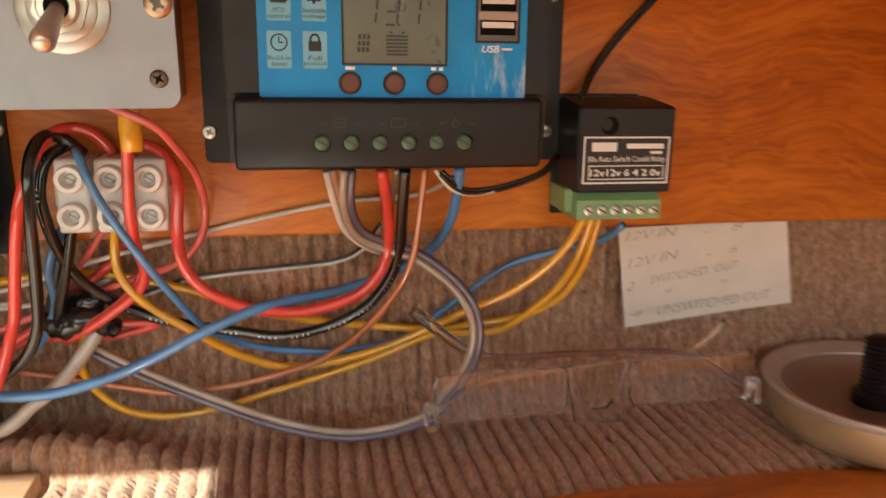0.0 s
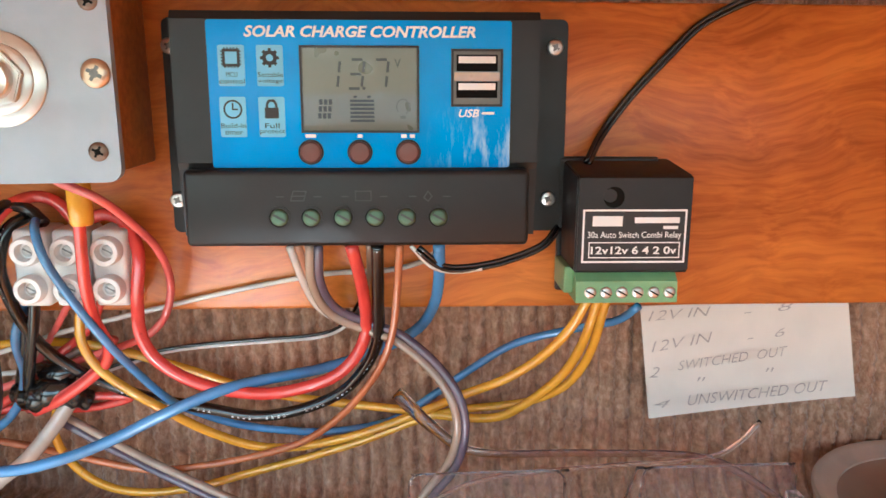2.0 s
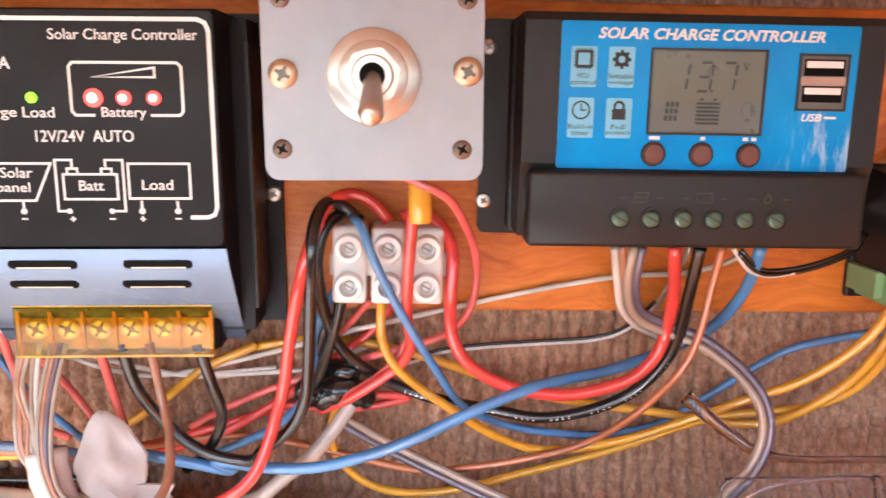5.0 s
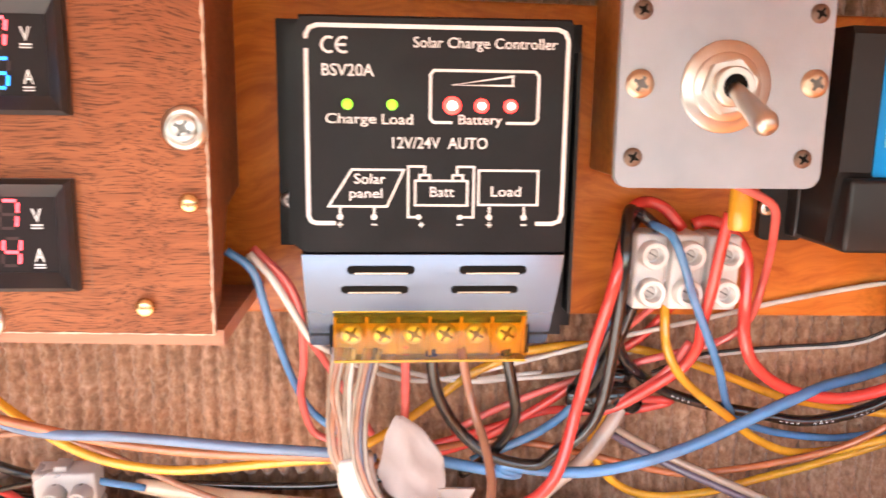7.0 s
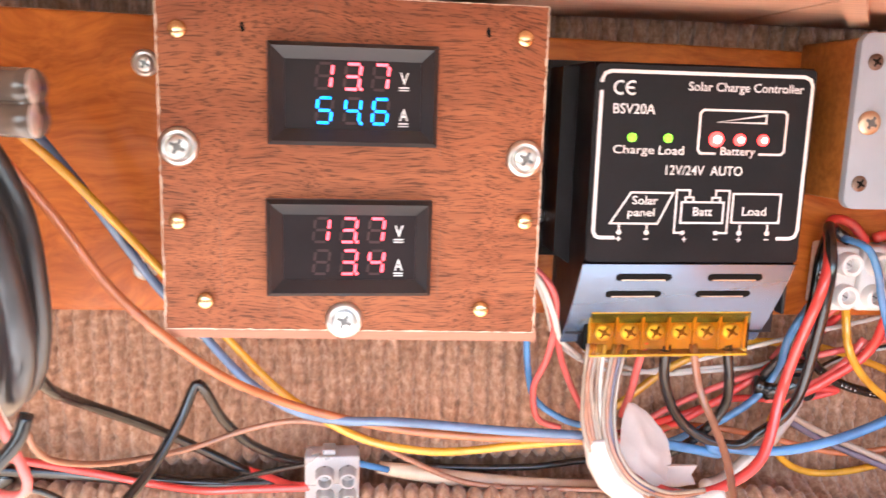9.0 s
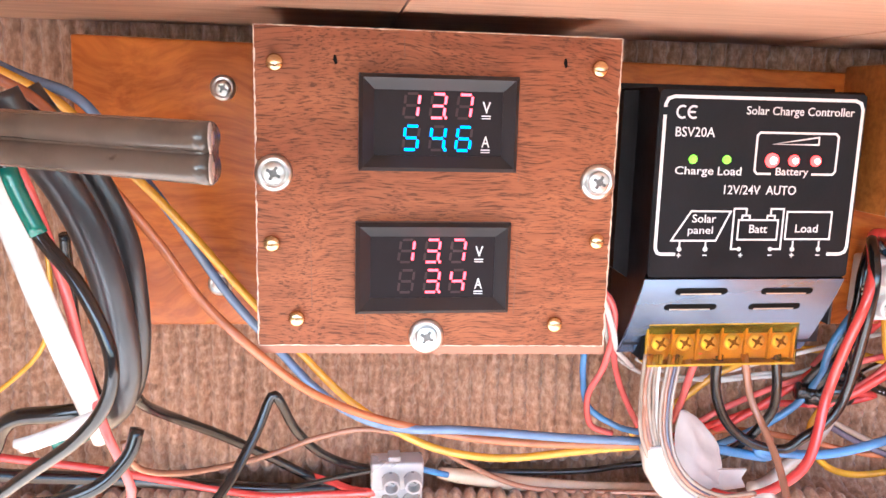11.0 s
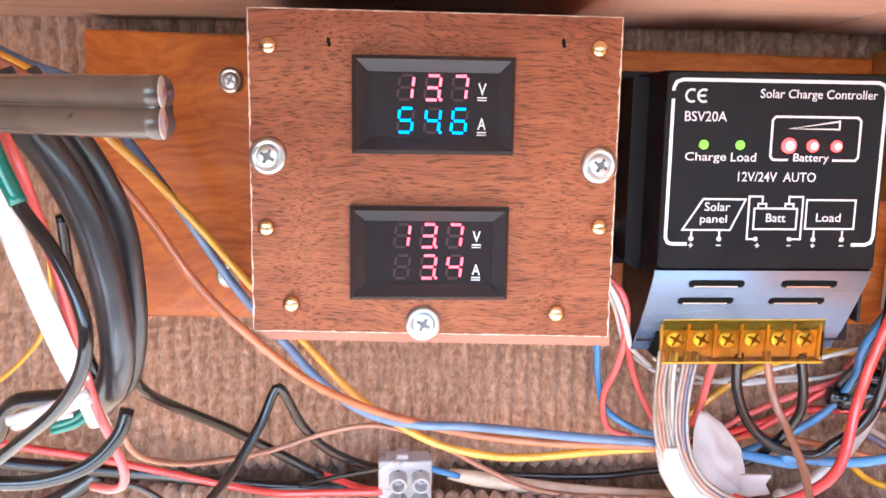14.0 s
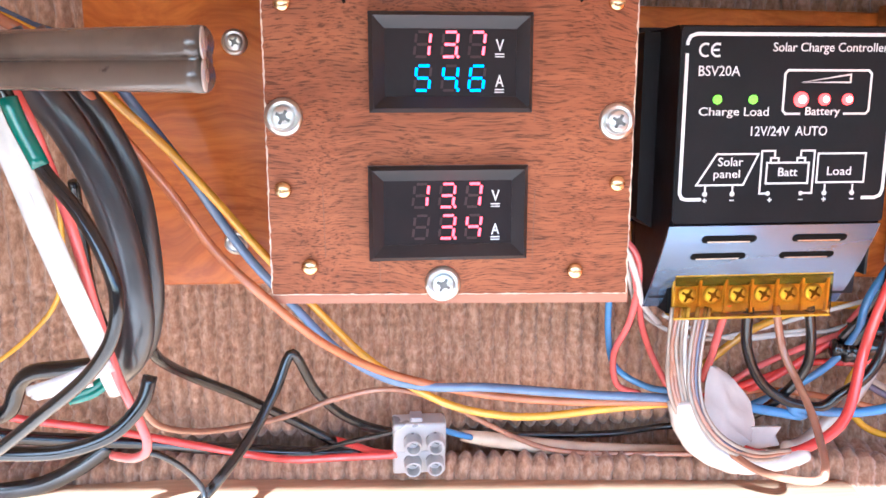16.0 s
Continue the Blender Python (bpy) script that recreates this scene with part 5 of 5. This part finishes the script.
wire("round", (WHITEW,), 0.95, "thin white wire behind the black controller", [(214.3, 9, -12.6), (196.3, 9, -19.9), (179.6, 9, -22), (158.5, 10, -23.1), (181.4, 10, -20.7), (159, 10, -23.8), (140.6, 8, -21.1), (123.4, 2, -13.9), (114, -4, -8.3)])
wire("twin", (BLACKW, BLACKW,), 0.75, "thin black twin wire from the relay", [(379.6, -12, 32.3), (373.4, -15, 26.4), (359.3, -18, 22.1), (346.3, -20, 20.8), (339.7, -22, 22.6), (333.2, -24, 28.5)])
wire("round", (WHITEW,), 0.7, "thin white wire beside the black one", [(353.7, -19, 20.4), (344.6, -20, 19.7), (337.1, -22, 22.3), (331.1, -24, 29.3)])
wire("twin", (BLACKW, WHITEW,), 0.65, "thin black and white twin wire across the carpet", [(314.1, -4, 6.6), (307.3, 4, -4.3), (297.1, 9, -10.1), (274.4, 11, -12.3), (257.9, 11, -13.3), (241.3, 11, -15.2), (229.3, 9, -18.3), (221.8, 6, -20)])
wire("twin", (BLACKW, BLACKW,), 0.8, "black twin cable running up from the relay", [(389.1, -9, 52.6), (395.1, -3, 61.6), (404.7, -2, 74.2), (416.5, -2, 86.7), (426.4, -2, 96.3), (437.9, -3, 102.5), (452, -4, 108), (476, 0, 122)])
wire("round", (YELLOW,), 1.65, "yellow wire from the relay terminals", [(388.6, -18, 9.1), (383.8, -16, -0.9), (375.3, -12, -12), (363.3, -8, -21.6), (348.6, -4, -28.8), (331.6, 2, -38.4), (311.3, 5, -46.9), (290.6, 5, -50.9), (274.1, 4, -50.3), (258.5, 0, -42.5), (245.8, -5, -32.1), (233.1, -7, -22.4), (224.6, -9, -13.4), (220.4, -9, -4.3), (220.1, -7, 5), (220.6, -4, 12.1)])
wire("round", (YELLOW,), 1.65, "yellow wire from the relay, passing along the carpet", [(391.9, -18, 9.1), (388.5, -14, -6.4), (382.7, -8, -20.7), (371.1, -2, -33.6), (360.6, 4, -41.4), (344.7, 8, -42.3), (324.1, 11, -40.1), (303.1, 12, -37.5), (286.3, 12, -34.7), (269.9, 10, -30.1), (253.7, 9, -23.4), (239.8, 8, -18), (225.7, 8, -13.6), (211.3, 9, -10.9), (192.6, 10, -10.3), (174, 10, -12.6), (174.4, 8, -11.8), (155.8, 9, -20.5), (139.9, 10, -33), (127.8, 9, -41.1), (118.1, 8, -46.6)])
wire("round", (YELLOW,), 1.55, "yellow wire with marked ends, sagging over the carpet", [(394.8, -18, 9.1), (391.4, -12, -11.1), (385.4, -6, -24.6), (375.6, 0, -32.8), (365, 6, -37.5), (349, 9, -40.1), (332.4, 9, -43.8), (311.5, 10, -52), (290.3, 10, -58.3), (268.9, 10, -63.8), (247.3, 10, -69.2), (228, 10, -70.5), (213.7, 9, -65.9), (204.1, 8, -56.2), (200.6, 6, -43.9), (205.1, 2, -30.1)])
wire("round", (BLUE,), 1.45, "blue wire from the relay to the connector strip", [(407.2, -12, 4.6), (402.2, -4, -2.8), (387.4, 4, -8.4), (368.5, 8, -14.4), (352.7, 9, -24), (338.7, 11, -34.6), (322.1, 12, -45.1), (300.9, 12, -48.8), (282, 10, -46.9), (265.5, 8, -43), (254, 4, -36.7), (245.8, -4, -27.8), (237.4, -14, -11.6), (230.3, -19, 1.8), (223.2, -22, 15.9), (218.5, -24, 27.3), (215.2, -21, 35.6), (211.6, -12, 37.7)])
wire("round", (PINK,), 1.35, "faded red wire looping out of the switch box", [(226.5, -33, 54), (231, -35, 52), (241.2, -33.5, 46.6), (247, -24, 37), (250.5, -16, 28), (251.7, -10, 16.4), (249.4, -9, 5.4), (242.9, -7, -2.5), (232.9, -3, -7.8), (217.4, 2, -13.6), (205.6, 6, -18.8), (194.4, 8, -22.8), (179, 9, -28.5), (161.1, 10, -36.6), (149.4, 11, -43.7)])
wire("round", (RED,), 1.9, "red wire below the yellow sleeve", [(231.3, -26, 43.4), (230.1, -24, 30.8), (229.2, -22, 17.7), (229, -17, 5), (230.2, -12, -4.4), (227.2, -8, -12.7), (219.4, -6, -19.6), (208.4, -4, -27.2), (198.1, 0, -32.7)])
wire("round", (RED,), 2, "thick red wire arching over and down to the white bundle", [(223.2, -9, 35.7), (217, -8, 42.6), (209.8, -8, 44.5), (203.6, -14, 41.7), (199.8, -22, 32.3), (195.9, -25, 18.6), (191.8, -22, -0.8), (188, -20, -20.9), (179.4, -26, -44.3), (164.3, -30, -53.3), (147.9, -32, -55.8), (136.6, -28, -54.2), (130, -20, -51.3)])
wire("round", (PINK,), 1.2, "short faded red wire under the connector strip", [(216.6, -6, 8.7), (209, 0, -1.1), (203.1, 4, -8.6), (198.1, 6, -16.6)])
wire("round", (PINK,), 1.6, "red wire end in the taped joint", [(230.1, -6, -4.4), (223.3, -5, -14.9), (212.6, -4, -23.5), (201.5, -2, -29.5), (194.8, 2, -32.7)])
wire("round", (BLACKW,), 2.05, "thick black wire from the connector strip to the controller terminal", [(214.2, -12, 36.2), (208.7, -10, 40.7), (203.7, -14, 42.6), (200.9, -20, 38.2), (199.8, -24, 29.2), (199, -24, 14.7), (197.8, -22, -4.6), (195.8, -20, -20.9), (190.7, -19, -31.3), (181.5, -17, -39.3), (175.5, -15, -44.6), (161.5, -14, -41.8), (150.1, -14, -32.7), (141.9, -18, -17.6), (139.1, -22, -0.6)])
wire("round", (BLACKW,), 1.9, "black wire from the controller terminals", [(163, -22, -0.9), (166.2, -20, -15.1), (167.9, -16, -27), (164.4, -12, -37.3), (157.7, -8, -46.8), (151.6, -4, -52.6)])
wire("round", (BROWN,), 1.45, "brown wire from the controller terminal, looping forward over the ledge", [(148.7, -24, -0.1), (152, -26, -17.1), (155.6, -32, -28), (157, -42, -38.8), (151, -60, -47.2), (148.4, -60, -51.6), (141.1, -56, -52.8), (134.1, -46, -53.7), (129.2, -34, -52.2)])
wire("round", (PINK,), 1.5, "red wire from the controller terminal", [(131.3, -22, 0.8), (131.4, -16, -11.4), (131.5, -10, -25.1), (131.1, -4, -35.7)])
wire("twin", (SILVERW, COPPER,), 0.8, "clear stranded twin wire from the controller terminal", [(109.8, -24, 0.4), (108.4, -26, -13), (107.9, -28, -25.3), (109.3, -30, -33.7), (114, -29, -42.7)])
wire("twin", (COPPER, SILVERW,), 0.8, "copper stranded twin wire from the controller terminal", [(112.1, -24, 0.3), (109.3, -27, -12.7), (111.1, -27, -25.8), (112, -30, -33.8), (115.3, -29, -42.7)])
wire("twin", (SILVERW, WHITEW,), 0.8, "clear twin wire from the controller terminal", [(114.5, -24, 0.2), (113.1, -26, -13.1), (113.4, -28, -25.5), (114.8, -30, -33.9), (116.6, -29, -42.8)])
wire("twin", (SILVERW, COPPER,), 0.8, "clear copper wire from the controller terminal", [(119.6, -24, 0.1), (116.3, -27, -15.1), (115.3, -30, -28.1), (117.7, -34, -38.5), (123.9, -38, -46.9), (137.1, -38, -53.3), (153.9, -33, -55.1)])
wire("twin", (PURPLE, SILVERW,), 0.8, "violet-striped twin wire from the controller terminal", [(122.6, -24, 0), (119.1, -27, -15.1), (117.9, -30, -28.2), (119.6, -34, -38.6), (125.1, -38, -45.8), (137, -38, -51.8), (153.8, -33, -54.2)])
wire("bundle", (WHITEW,), 6.4, "thick white taped wire bundle below the controller", [(114.8, -26, -34.6), (116.4, -28, -43.7), (121.5, -31, -51.7), (131.7, -33, -56.4), (145.4, -33, -58.1), (161.8, -31, -56.4)])
wire("round", (SLEEVE,), 2.7, "dull white sleeve from the bundle to the taped joint", [(163.7, -14, -61.8), (176.1, -6, -63.1), (186.5, -5, -54.9), (194.6, -4, -49), (204.5, -1, -37.5), (211, 3, -27.4)])
wire("round", (BLUE,), 1.35, "blue wire coming out of the meter box side", [(77.5, -26, 31.4), (84.7, -24, 24.8), (87.8, -16, 8.2), (92.5, -2, -15.9), (98.7, 6, -32.8), (109.9, 2, -39.8), (117.9, -8, -38.7)])
wire("round", (PINK,), 1.35, "red wire coming out of the meter box side", [(84.3, -20, 31.1), (94.8, -22, 20.8), (98.2, -18, 8.7), (98, -10, -9.2), (95.8, 0, -25), (99.3, 5, -39.9), (108.8, 4, -44)])
wire("round", (PINK,), 1.3, "faded red wire from the meter box to the bundle", [(84.9, -18, 29.3), (92.2, -22, 20.8), (98.6, -16, 4.4), (105.3, -4, -12.3), (111.9, 2, -26), (120, 4, -40.9)])
wire("round", (WHITEW,), 1.2, "white wire coming out of the meter box side", [(83.7, -22, 29.8), (90.7, -24, 22.2), (97.1, -20, 9.3), (101.1, -14, -0.1), (108.2, -6, -7.6), (113.9, 0, -12.8)])
wire("round", (ORANGE,), 1.5, "orange-brown wire hanging in front of the meter box corner", [(-100.1, -78, 101), (-93.7, -75, 95.7), (-83.5, -70, 87.9), (-70.8, -60, 66), (-58.9, -58, 49.5), (-46.9, -58, 31.5), (-33.8, -58.5, 17.8), (-18.6, -46, -0.7), (-4.6, -30, -14.9), (11.5, -22, -24.2), (38.8, -20, -32), (70.6, -21, -35.8), (111.7, -22, -37.4), (122.7, -20, -41.1)])
wire("round", (GREYBLUE,), 1.7, "grey-blue wire running behind the meter box to the bundle", [(-109.4, -50, 102.4), (-98, -45, 96.4), (-84, -40, 90.1), (-75, -30, 74), (-62.6, -20, 52.3), (-52.3, -10, 31.1), (-43.4, -7, 16.9), (-29.8, -6, 0.3), (-13.2, -12, -15.9), (3.3, -18, -24.9), (19.8, -21, -28.1), (38.3, -23, -28.2), (53, -23, -29.6), (80.7, -23, -32.8), (111.2, -23, -35.4), (121.4, -20, -38.8)])
wire("round", (YELLOW,), 1.5, "yellow wire running behind the meter box to the bundle", [(-110.7, -54, 101.3), (-100.7, -50, 97), (-87.7, -44, 88.4), (-81.5, -36, 77.5), (-66.9, -30, 61.3), (-53.7, -20, 42.5), (-41.7, -10, 23.7), (-23.7, -4, 0.7), (-4.9, -8, -18.6), (11.9, -12, -30), (28.6, -16, -37.6), (45.5, -18, -41.3), (62.8, -18, -42.6), (88.7, -19, -40.2), (112.5, -20, -38.7), (122.4, -18, -41.2)])
wire("round", (BLACKW,), 1.9, "black cable running down across the carpet", [(-71.1, -48, 1.1), (-69.8, -40, -8.1), (-65.1, -20, -21.2), (-50.5, -4, -35.8), (-32.8, 6, -50.5), (-15.4, 11, -63.1), (-1.6, 12, -67.9)])
wire("round", (GREYW,), 1.85, "dark grey wire bent into a sharp peak over the ledge", [(-60.5, -50, -57.4), (-51, -40, -48.8), (-42.9, -28, -40.1), (-35.5, -20, -27.6), (-31.4, -16.5, -17.6), (-29.4, -16, -15.4), (-27.2, -14.5, -19), (-22.3, -8, -32.6), (-14.5, 0, -45.2), (-3.6, 6, -54.1), (9, 9, -59.1)])
wire("round", (BROWN,), 1.1, "thin brown wire wandering along the ledge", [(-73.3, -52, -16.1), (-72.4, -48, -24.4), (-68.6, -40, -32.2), (-57.4, -24, -40.6), (-35.2, -10, -42.6), (-14, -6, -37.2), (5.5, -6, -34.3), (25.4, -4, -40.4), (46.2, 0, -53.5), (65.2, 2, -63.7), (81.8, 2, -67.6), (105.1, 0, -68.4), (131.8, -10, -64.9)])
wire("round", (RED,), 1.5, "red wire lying along the foot of the carpet", [(-140.7, -10, -36.3), (-125, -6, -41.9), (-100.9, 0, -49.2), (-75.2, 6, -58.4), (-53.6, 7, -64.1), (-33, 2, -65.3), (-15, 0, -64.4), (8.5, -4, -62.4)])
wire("round", (RED,), 1.5, "short red wire at the nylon connector", [(-17.7, 12, -61.8), (-9.5, 8, -62.8), (-0.4, 2, -63.6), (8.5, -5, -61.4)])
wire("round", (BLACKW,), 2.6, "black cable lying along the foot of the carpet", [(-145.3, -10, -43.1), (-128.5, -4, -49.3), (-92.6, 6, -57.4), (-60.6, 9, -62.8), (-29.2, 10, -66.5), (-6.3, 12, -67.7)])
wire("round", (GREYW,), 1, "thin black wire at the nylon connector", [(-25.6, 8, -65), (-8.2, 2, -58.4), (8.6, -4, -52.4)])
wire("round", (BLUE,), 1.3, "blue wire leaving the nylon connector", [(26.4, -4, -52.7), (31.3, 0, -56), (39, 6, -60.9)])
wire("sleeve", (BEIGE,), 3.2, "beige sleeve over a wire at the foot of the carpet", [(35.2, 8, -60.7), (54.8, 9, -64.9), (78.6, 8, -68.3), (102.6, 7, -70.4), (137, 4, -71.2)])
wire("round", (BLACKW,), 1.4, "black wire behind the beige sleeve", [(38.5, 12, -61.6), (67.5, 13, -64.2), (99.4, 13, -65), (126.2, 12, -62.3), (135.9, 0, -60.8), (136.2, -20, -59)])
wire("flat", (WHITEW,), 3.4, "flat white twin cable hanging beside the board", [(-91.1, -102, 92), (-85.5, -98, 68), (-81.1, -92, 44.1), (-76.4, -84, 19.2), (-74.6, -66, -9.8)])
wire("flat", (WHITEW,), 2.3, "flat white cable end bent across the carpet", [(-80, -72, -2.6), (-86, -74, -3.4), (-90, -78, -3.6), (-91.6, -82, -2.4), (-90, -85, -1.4), (-83.1, -84, 0.6), (-71.5, -80, 4.4)])
wire("round", (PINK,), 1.4, "red wire hanging beside the board, with a hooked end", [(-89.8, -92, 90.5), (-86.5, -90, 80), (-81.2, -90, 66.4), (-76.5, -86, 43.1), (-74.7, -80, 20.5), (-71.9, -75, -0.6), (-68.6, -71, -15.1), (-66.7, -70, -23.1), (-68.3, -68, -27.9), (-73.1, -65, -30.5), (-80.1, -60, -31.7)])
wire("thick", (CABLE,), 5.2, "thick black flat cable hanging beside the board", [(-91.1, -80, 91.5), (-86.1, -78, 80.4), (-78.1, -76, 67.3), (-71.7, -73, 50.4), (-68.3, -70, 30.9), (-67.6, -68, 13.8), (-70.9, -64, 2.5), (-77.5, -58, -5)])
wire("thick", (CABLE,), 4.3, "thick dark cable behind the black one", [(-89.9, -66, 92.7), (-82.8, -64, 80.9), (-74.6, -62, 68.5), (-67.9, -60, 50.6), (-66.3, -58, 31.9), (-66.9, -56, 15.9), (-70.6, -52, 2.3), (-76.3, -48, -5.3)])
wire("round", (BLACKW,), 1.65, "black wire looping forward beside the board", [(-79.7, -112, 81.7), (-76.5, -112, 72), (-72.2, -112, 60.9), (-63.7, -116, 51.2), (-57.6, -119, 40.3), (-55.8, -120, 31.6), (-58.7, -118, 22), (-67.2, -112, 11.5), (-80.3, -104, 0.4), (-95.7, -96, -12.2), (-107.8, -90, -20.8)])
wire("round", (TEAL,), 2.0, "green tape round the black wire", [(-77.6, -112, 75.7), (-76.1, -112, 70.6), (-72.1, -112, 60.8)])
wire("round", (YELLOW,), 0.8, "thin yellow wire hanging beside the board", [(-88.4, -62, 51), (-91.1, -55, 30.1), (-96.1, -50, 15.1), (-109, -40, 1.6), (-125.2, -30, -10.7), (-141.9, -20, -19.7)])
wire("round", (BLACKW,), 2, "black wire looping low over the ledge", [(-61.5, -80, 0.5), (-63.9, -82, -6.9), (-71.7, -84, -14.5), (-84.6, -86, -18), (-99.8, -88, -16.8), (-107.2, -90, -14.4)])
wire("round", (BLACKW,), 2.8, "black cable curling at the wall", [(-130.7, -34, -29.9), (-118.5, -40, -23.9), (-112.6, -44, -14), (-105.8, -48, -8.4), (-93.8, -50, -6.8), (-81.7, -50, -5.4)])
wire("flat", (TEAL,), 2.2, "scrap of green tape", [(-90.7, -62, -12.2), (-83.2, -62, -9.8), (-77, -62, -4.1)])
wire("round", (GREYW,), 1, "thin grey wire reaching over the edge strip", [(-70.6, -62, -29.7), (-65.4, -60, -32.7), (-59.9, -56, -39.6), (-55.2, -54, -48.2), (-54.7, -58, -54.2)])
wire("round", (BLACKW,), 1.6, "black wire behind the cables", [(-82.2, -66, 52.9), (-84.1, -58, 35.6), (-84.5, -52, 15.3), (-81.1, -44, -7.4)])
wire("thick", (BLACKW,), 3.6, "thick black cable going down past the end of the ledge", [(-104, 6, -58), (-116, 4, -66), (-130, 3, -72), (-150, 2, -74)])
wire("round", (BLUE,), 1.6, "dark blue wire curving behind the red one", [(207.1, -8, 16.1), (197.5, -6, -3.1), (196.8, -2, -18.3), (190.8, 2, -31.5), (181, 5, -41.1), (170.2, 7, -47.5), (156.3, 8, -53.7)])
wire("round", (BLACKW,), 2, "black wire below the connector strip", [(207.7, -11, 11.1), (205, -9, 0.7), (200.5, -5, -12.7), (196.2, 0, -25)])
wire("round", (GREYW,), 1.6, "grey wire below the connector strip", [(202.1, -7, 2.1), (198.7, -4, -8.9), (192.6, 2, -22.6)])
wire("joint", (BLACKW,), 6, "joint wrapped in black tape on the carpet", [(189.9, 4, -26.6), (199, 1, -27.5), (206.8, 1, -25.5), (215.2, 5, -31.4)])
wire("joint", (BLACKW,), 4.6, "second joint wrapped in black tape", [(197.9, 6, -18.8), (206.5, 3, -19.8), (212.4, 4, -18.1)])
wire("round", (RED,), 1.6, "red wire entering the taped joint", [(225, 0, 7.2), (216.7, 4, -4.8), (203.9, 6, -15.2), (186.9, 9, -29.8), (162.2, 10, -44.9), (143.4, 9, -50.8), (125.1, 6, -52.2)])
wire("round", (RED,), 1.5, "dark red wire across the carpet", [(211.3, 5, -29.3), (229.1, 6, -30.7), (210.8, 9, -35.8), (186, 11, -35.6), (166.1, 11, -41.5), (146, 10, -47), (126.9, 8, -50.7)])

ferrule = lathe([(3.0, 0), (3.5, 1.0), (3.6, 8), (3.4, 15), (2.6, 15.2)], 20, "z")
solid("wire_sleeve", ferrule, YELLOW, "yellow insulating sleeve below the switch box", "sleeve", smooth=True, at=(233.2, -29, 38.6))


def tag_label():
    """A folded flag of white tape round the bundle."""
    bm = bmesh.new()
    n = 10
    a, b, c, d = Vector((127.5, -16, -21.5)), Vector((147, -20, -42)), Vector((139.5, -31, -55)), Vector((121, -28, -44))
    rows = []
    for j in range(n + 1):
        row = []
        for i in range(n + 1):
            u, v = i / n, j / n
            p = a.lerp(b, u).lerp(d.lerp(c, u), v)
            p = p - Vector((134, -24, -40)) + Vector((0, -2.2 * math.sin(u * 3.0) * math.sin(v * 2.4), 0.5 * math.sin(v * 7 + u * 3)))
            p += 1.3 * noise.noise_vector((u * 4.2, v * 4.2, 3.3)) - p * 0.22 * (2 * abs(u - 0.5)) ** 3 * (2 * abs(v - 0.5)) ** 3
            row.append(bm.verts.new(p))
        rows.append(row)
    for r, s in zip(rows, rows[1:]):
        for i in range(n):
            bm.faces.new((r[i], r[i + 1], s[i + 1], s[i]))
    out = bmesh.ops.extrude_face_region(bm, geom=list(bm.faces))
    bmesh.ops.translate(bm, verts=[v for v in out["geom"] if isinstance(v, bmesh.types.BMVert)], vec=(0.3, 0.8, 0.2))
    return bm


solid("tape_flag", tag_label(), TAG, "folded flag of white tape on the wire bundle", "tape", smooth=True, at=(134, -24, -40))
flap = prism([(137, -47), (154, -47.5), (152, -51), (154, -55), (146, -56), (136, -54)], -25.5, -24.2)
solid("tape_flag", flap, TAG, "torn end of white tape on the wire bundle", "tape")


def grey_cable():
    """Cut grey twin cable reaching in beside the board."""
    o = thing("grey_twin_cable", (-28.4, -150, 82), "cut grey flat twin cable sticking out stiffly beside the board", "cable")
    run = [(0, 0, 0), (-30, 16, 0.6), (-70, 40, 1.4), (-110, 64, 1.8), (-150, 90, 2)]
    for dz, material, r in ((2.7, GREYROD, 3.05), (-2.7, GREYROD, 3.05)):
        core = part("core_sheath", sweep([(x, y, z + dz) for x, y, z in run], circle(r, 18)), material, o)
        part("cut_end", lathe([(r * 0.96, 0.0), (r * 0.9, 0.25), (r * 0.5, 0.4)], 16, "x", None, 0, (0, 0, dz)), SLEEVE, core)
        part("copper_end", lathe([(1.2, 0.3), (1.2, 0.55)], 12, "x", None, 0, (0, 0, dz)), COPPERCORE, core)
    web = sweep([(x, y + 0.6, z) for x, y, z in run], [(a * 2.2, b * 2.35) for a, b in circle(1.0, 10)])
    part("web", web, GREYROD, o)
    return o


grey_cable()
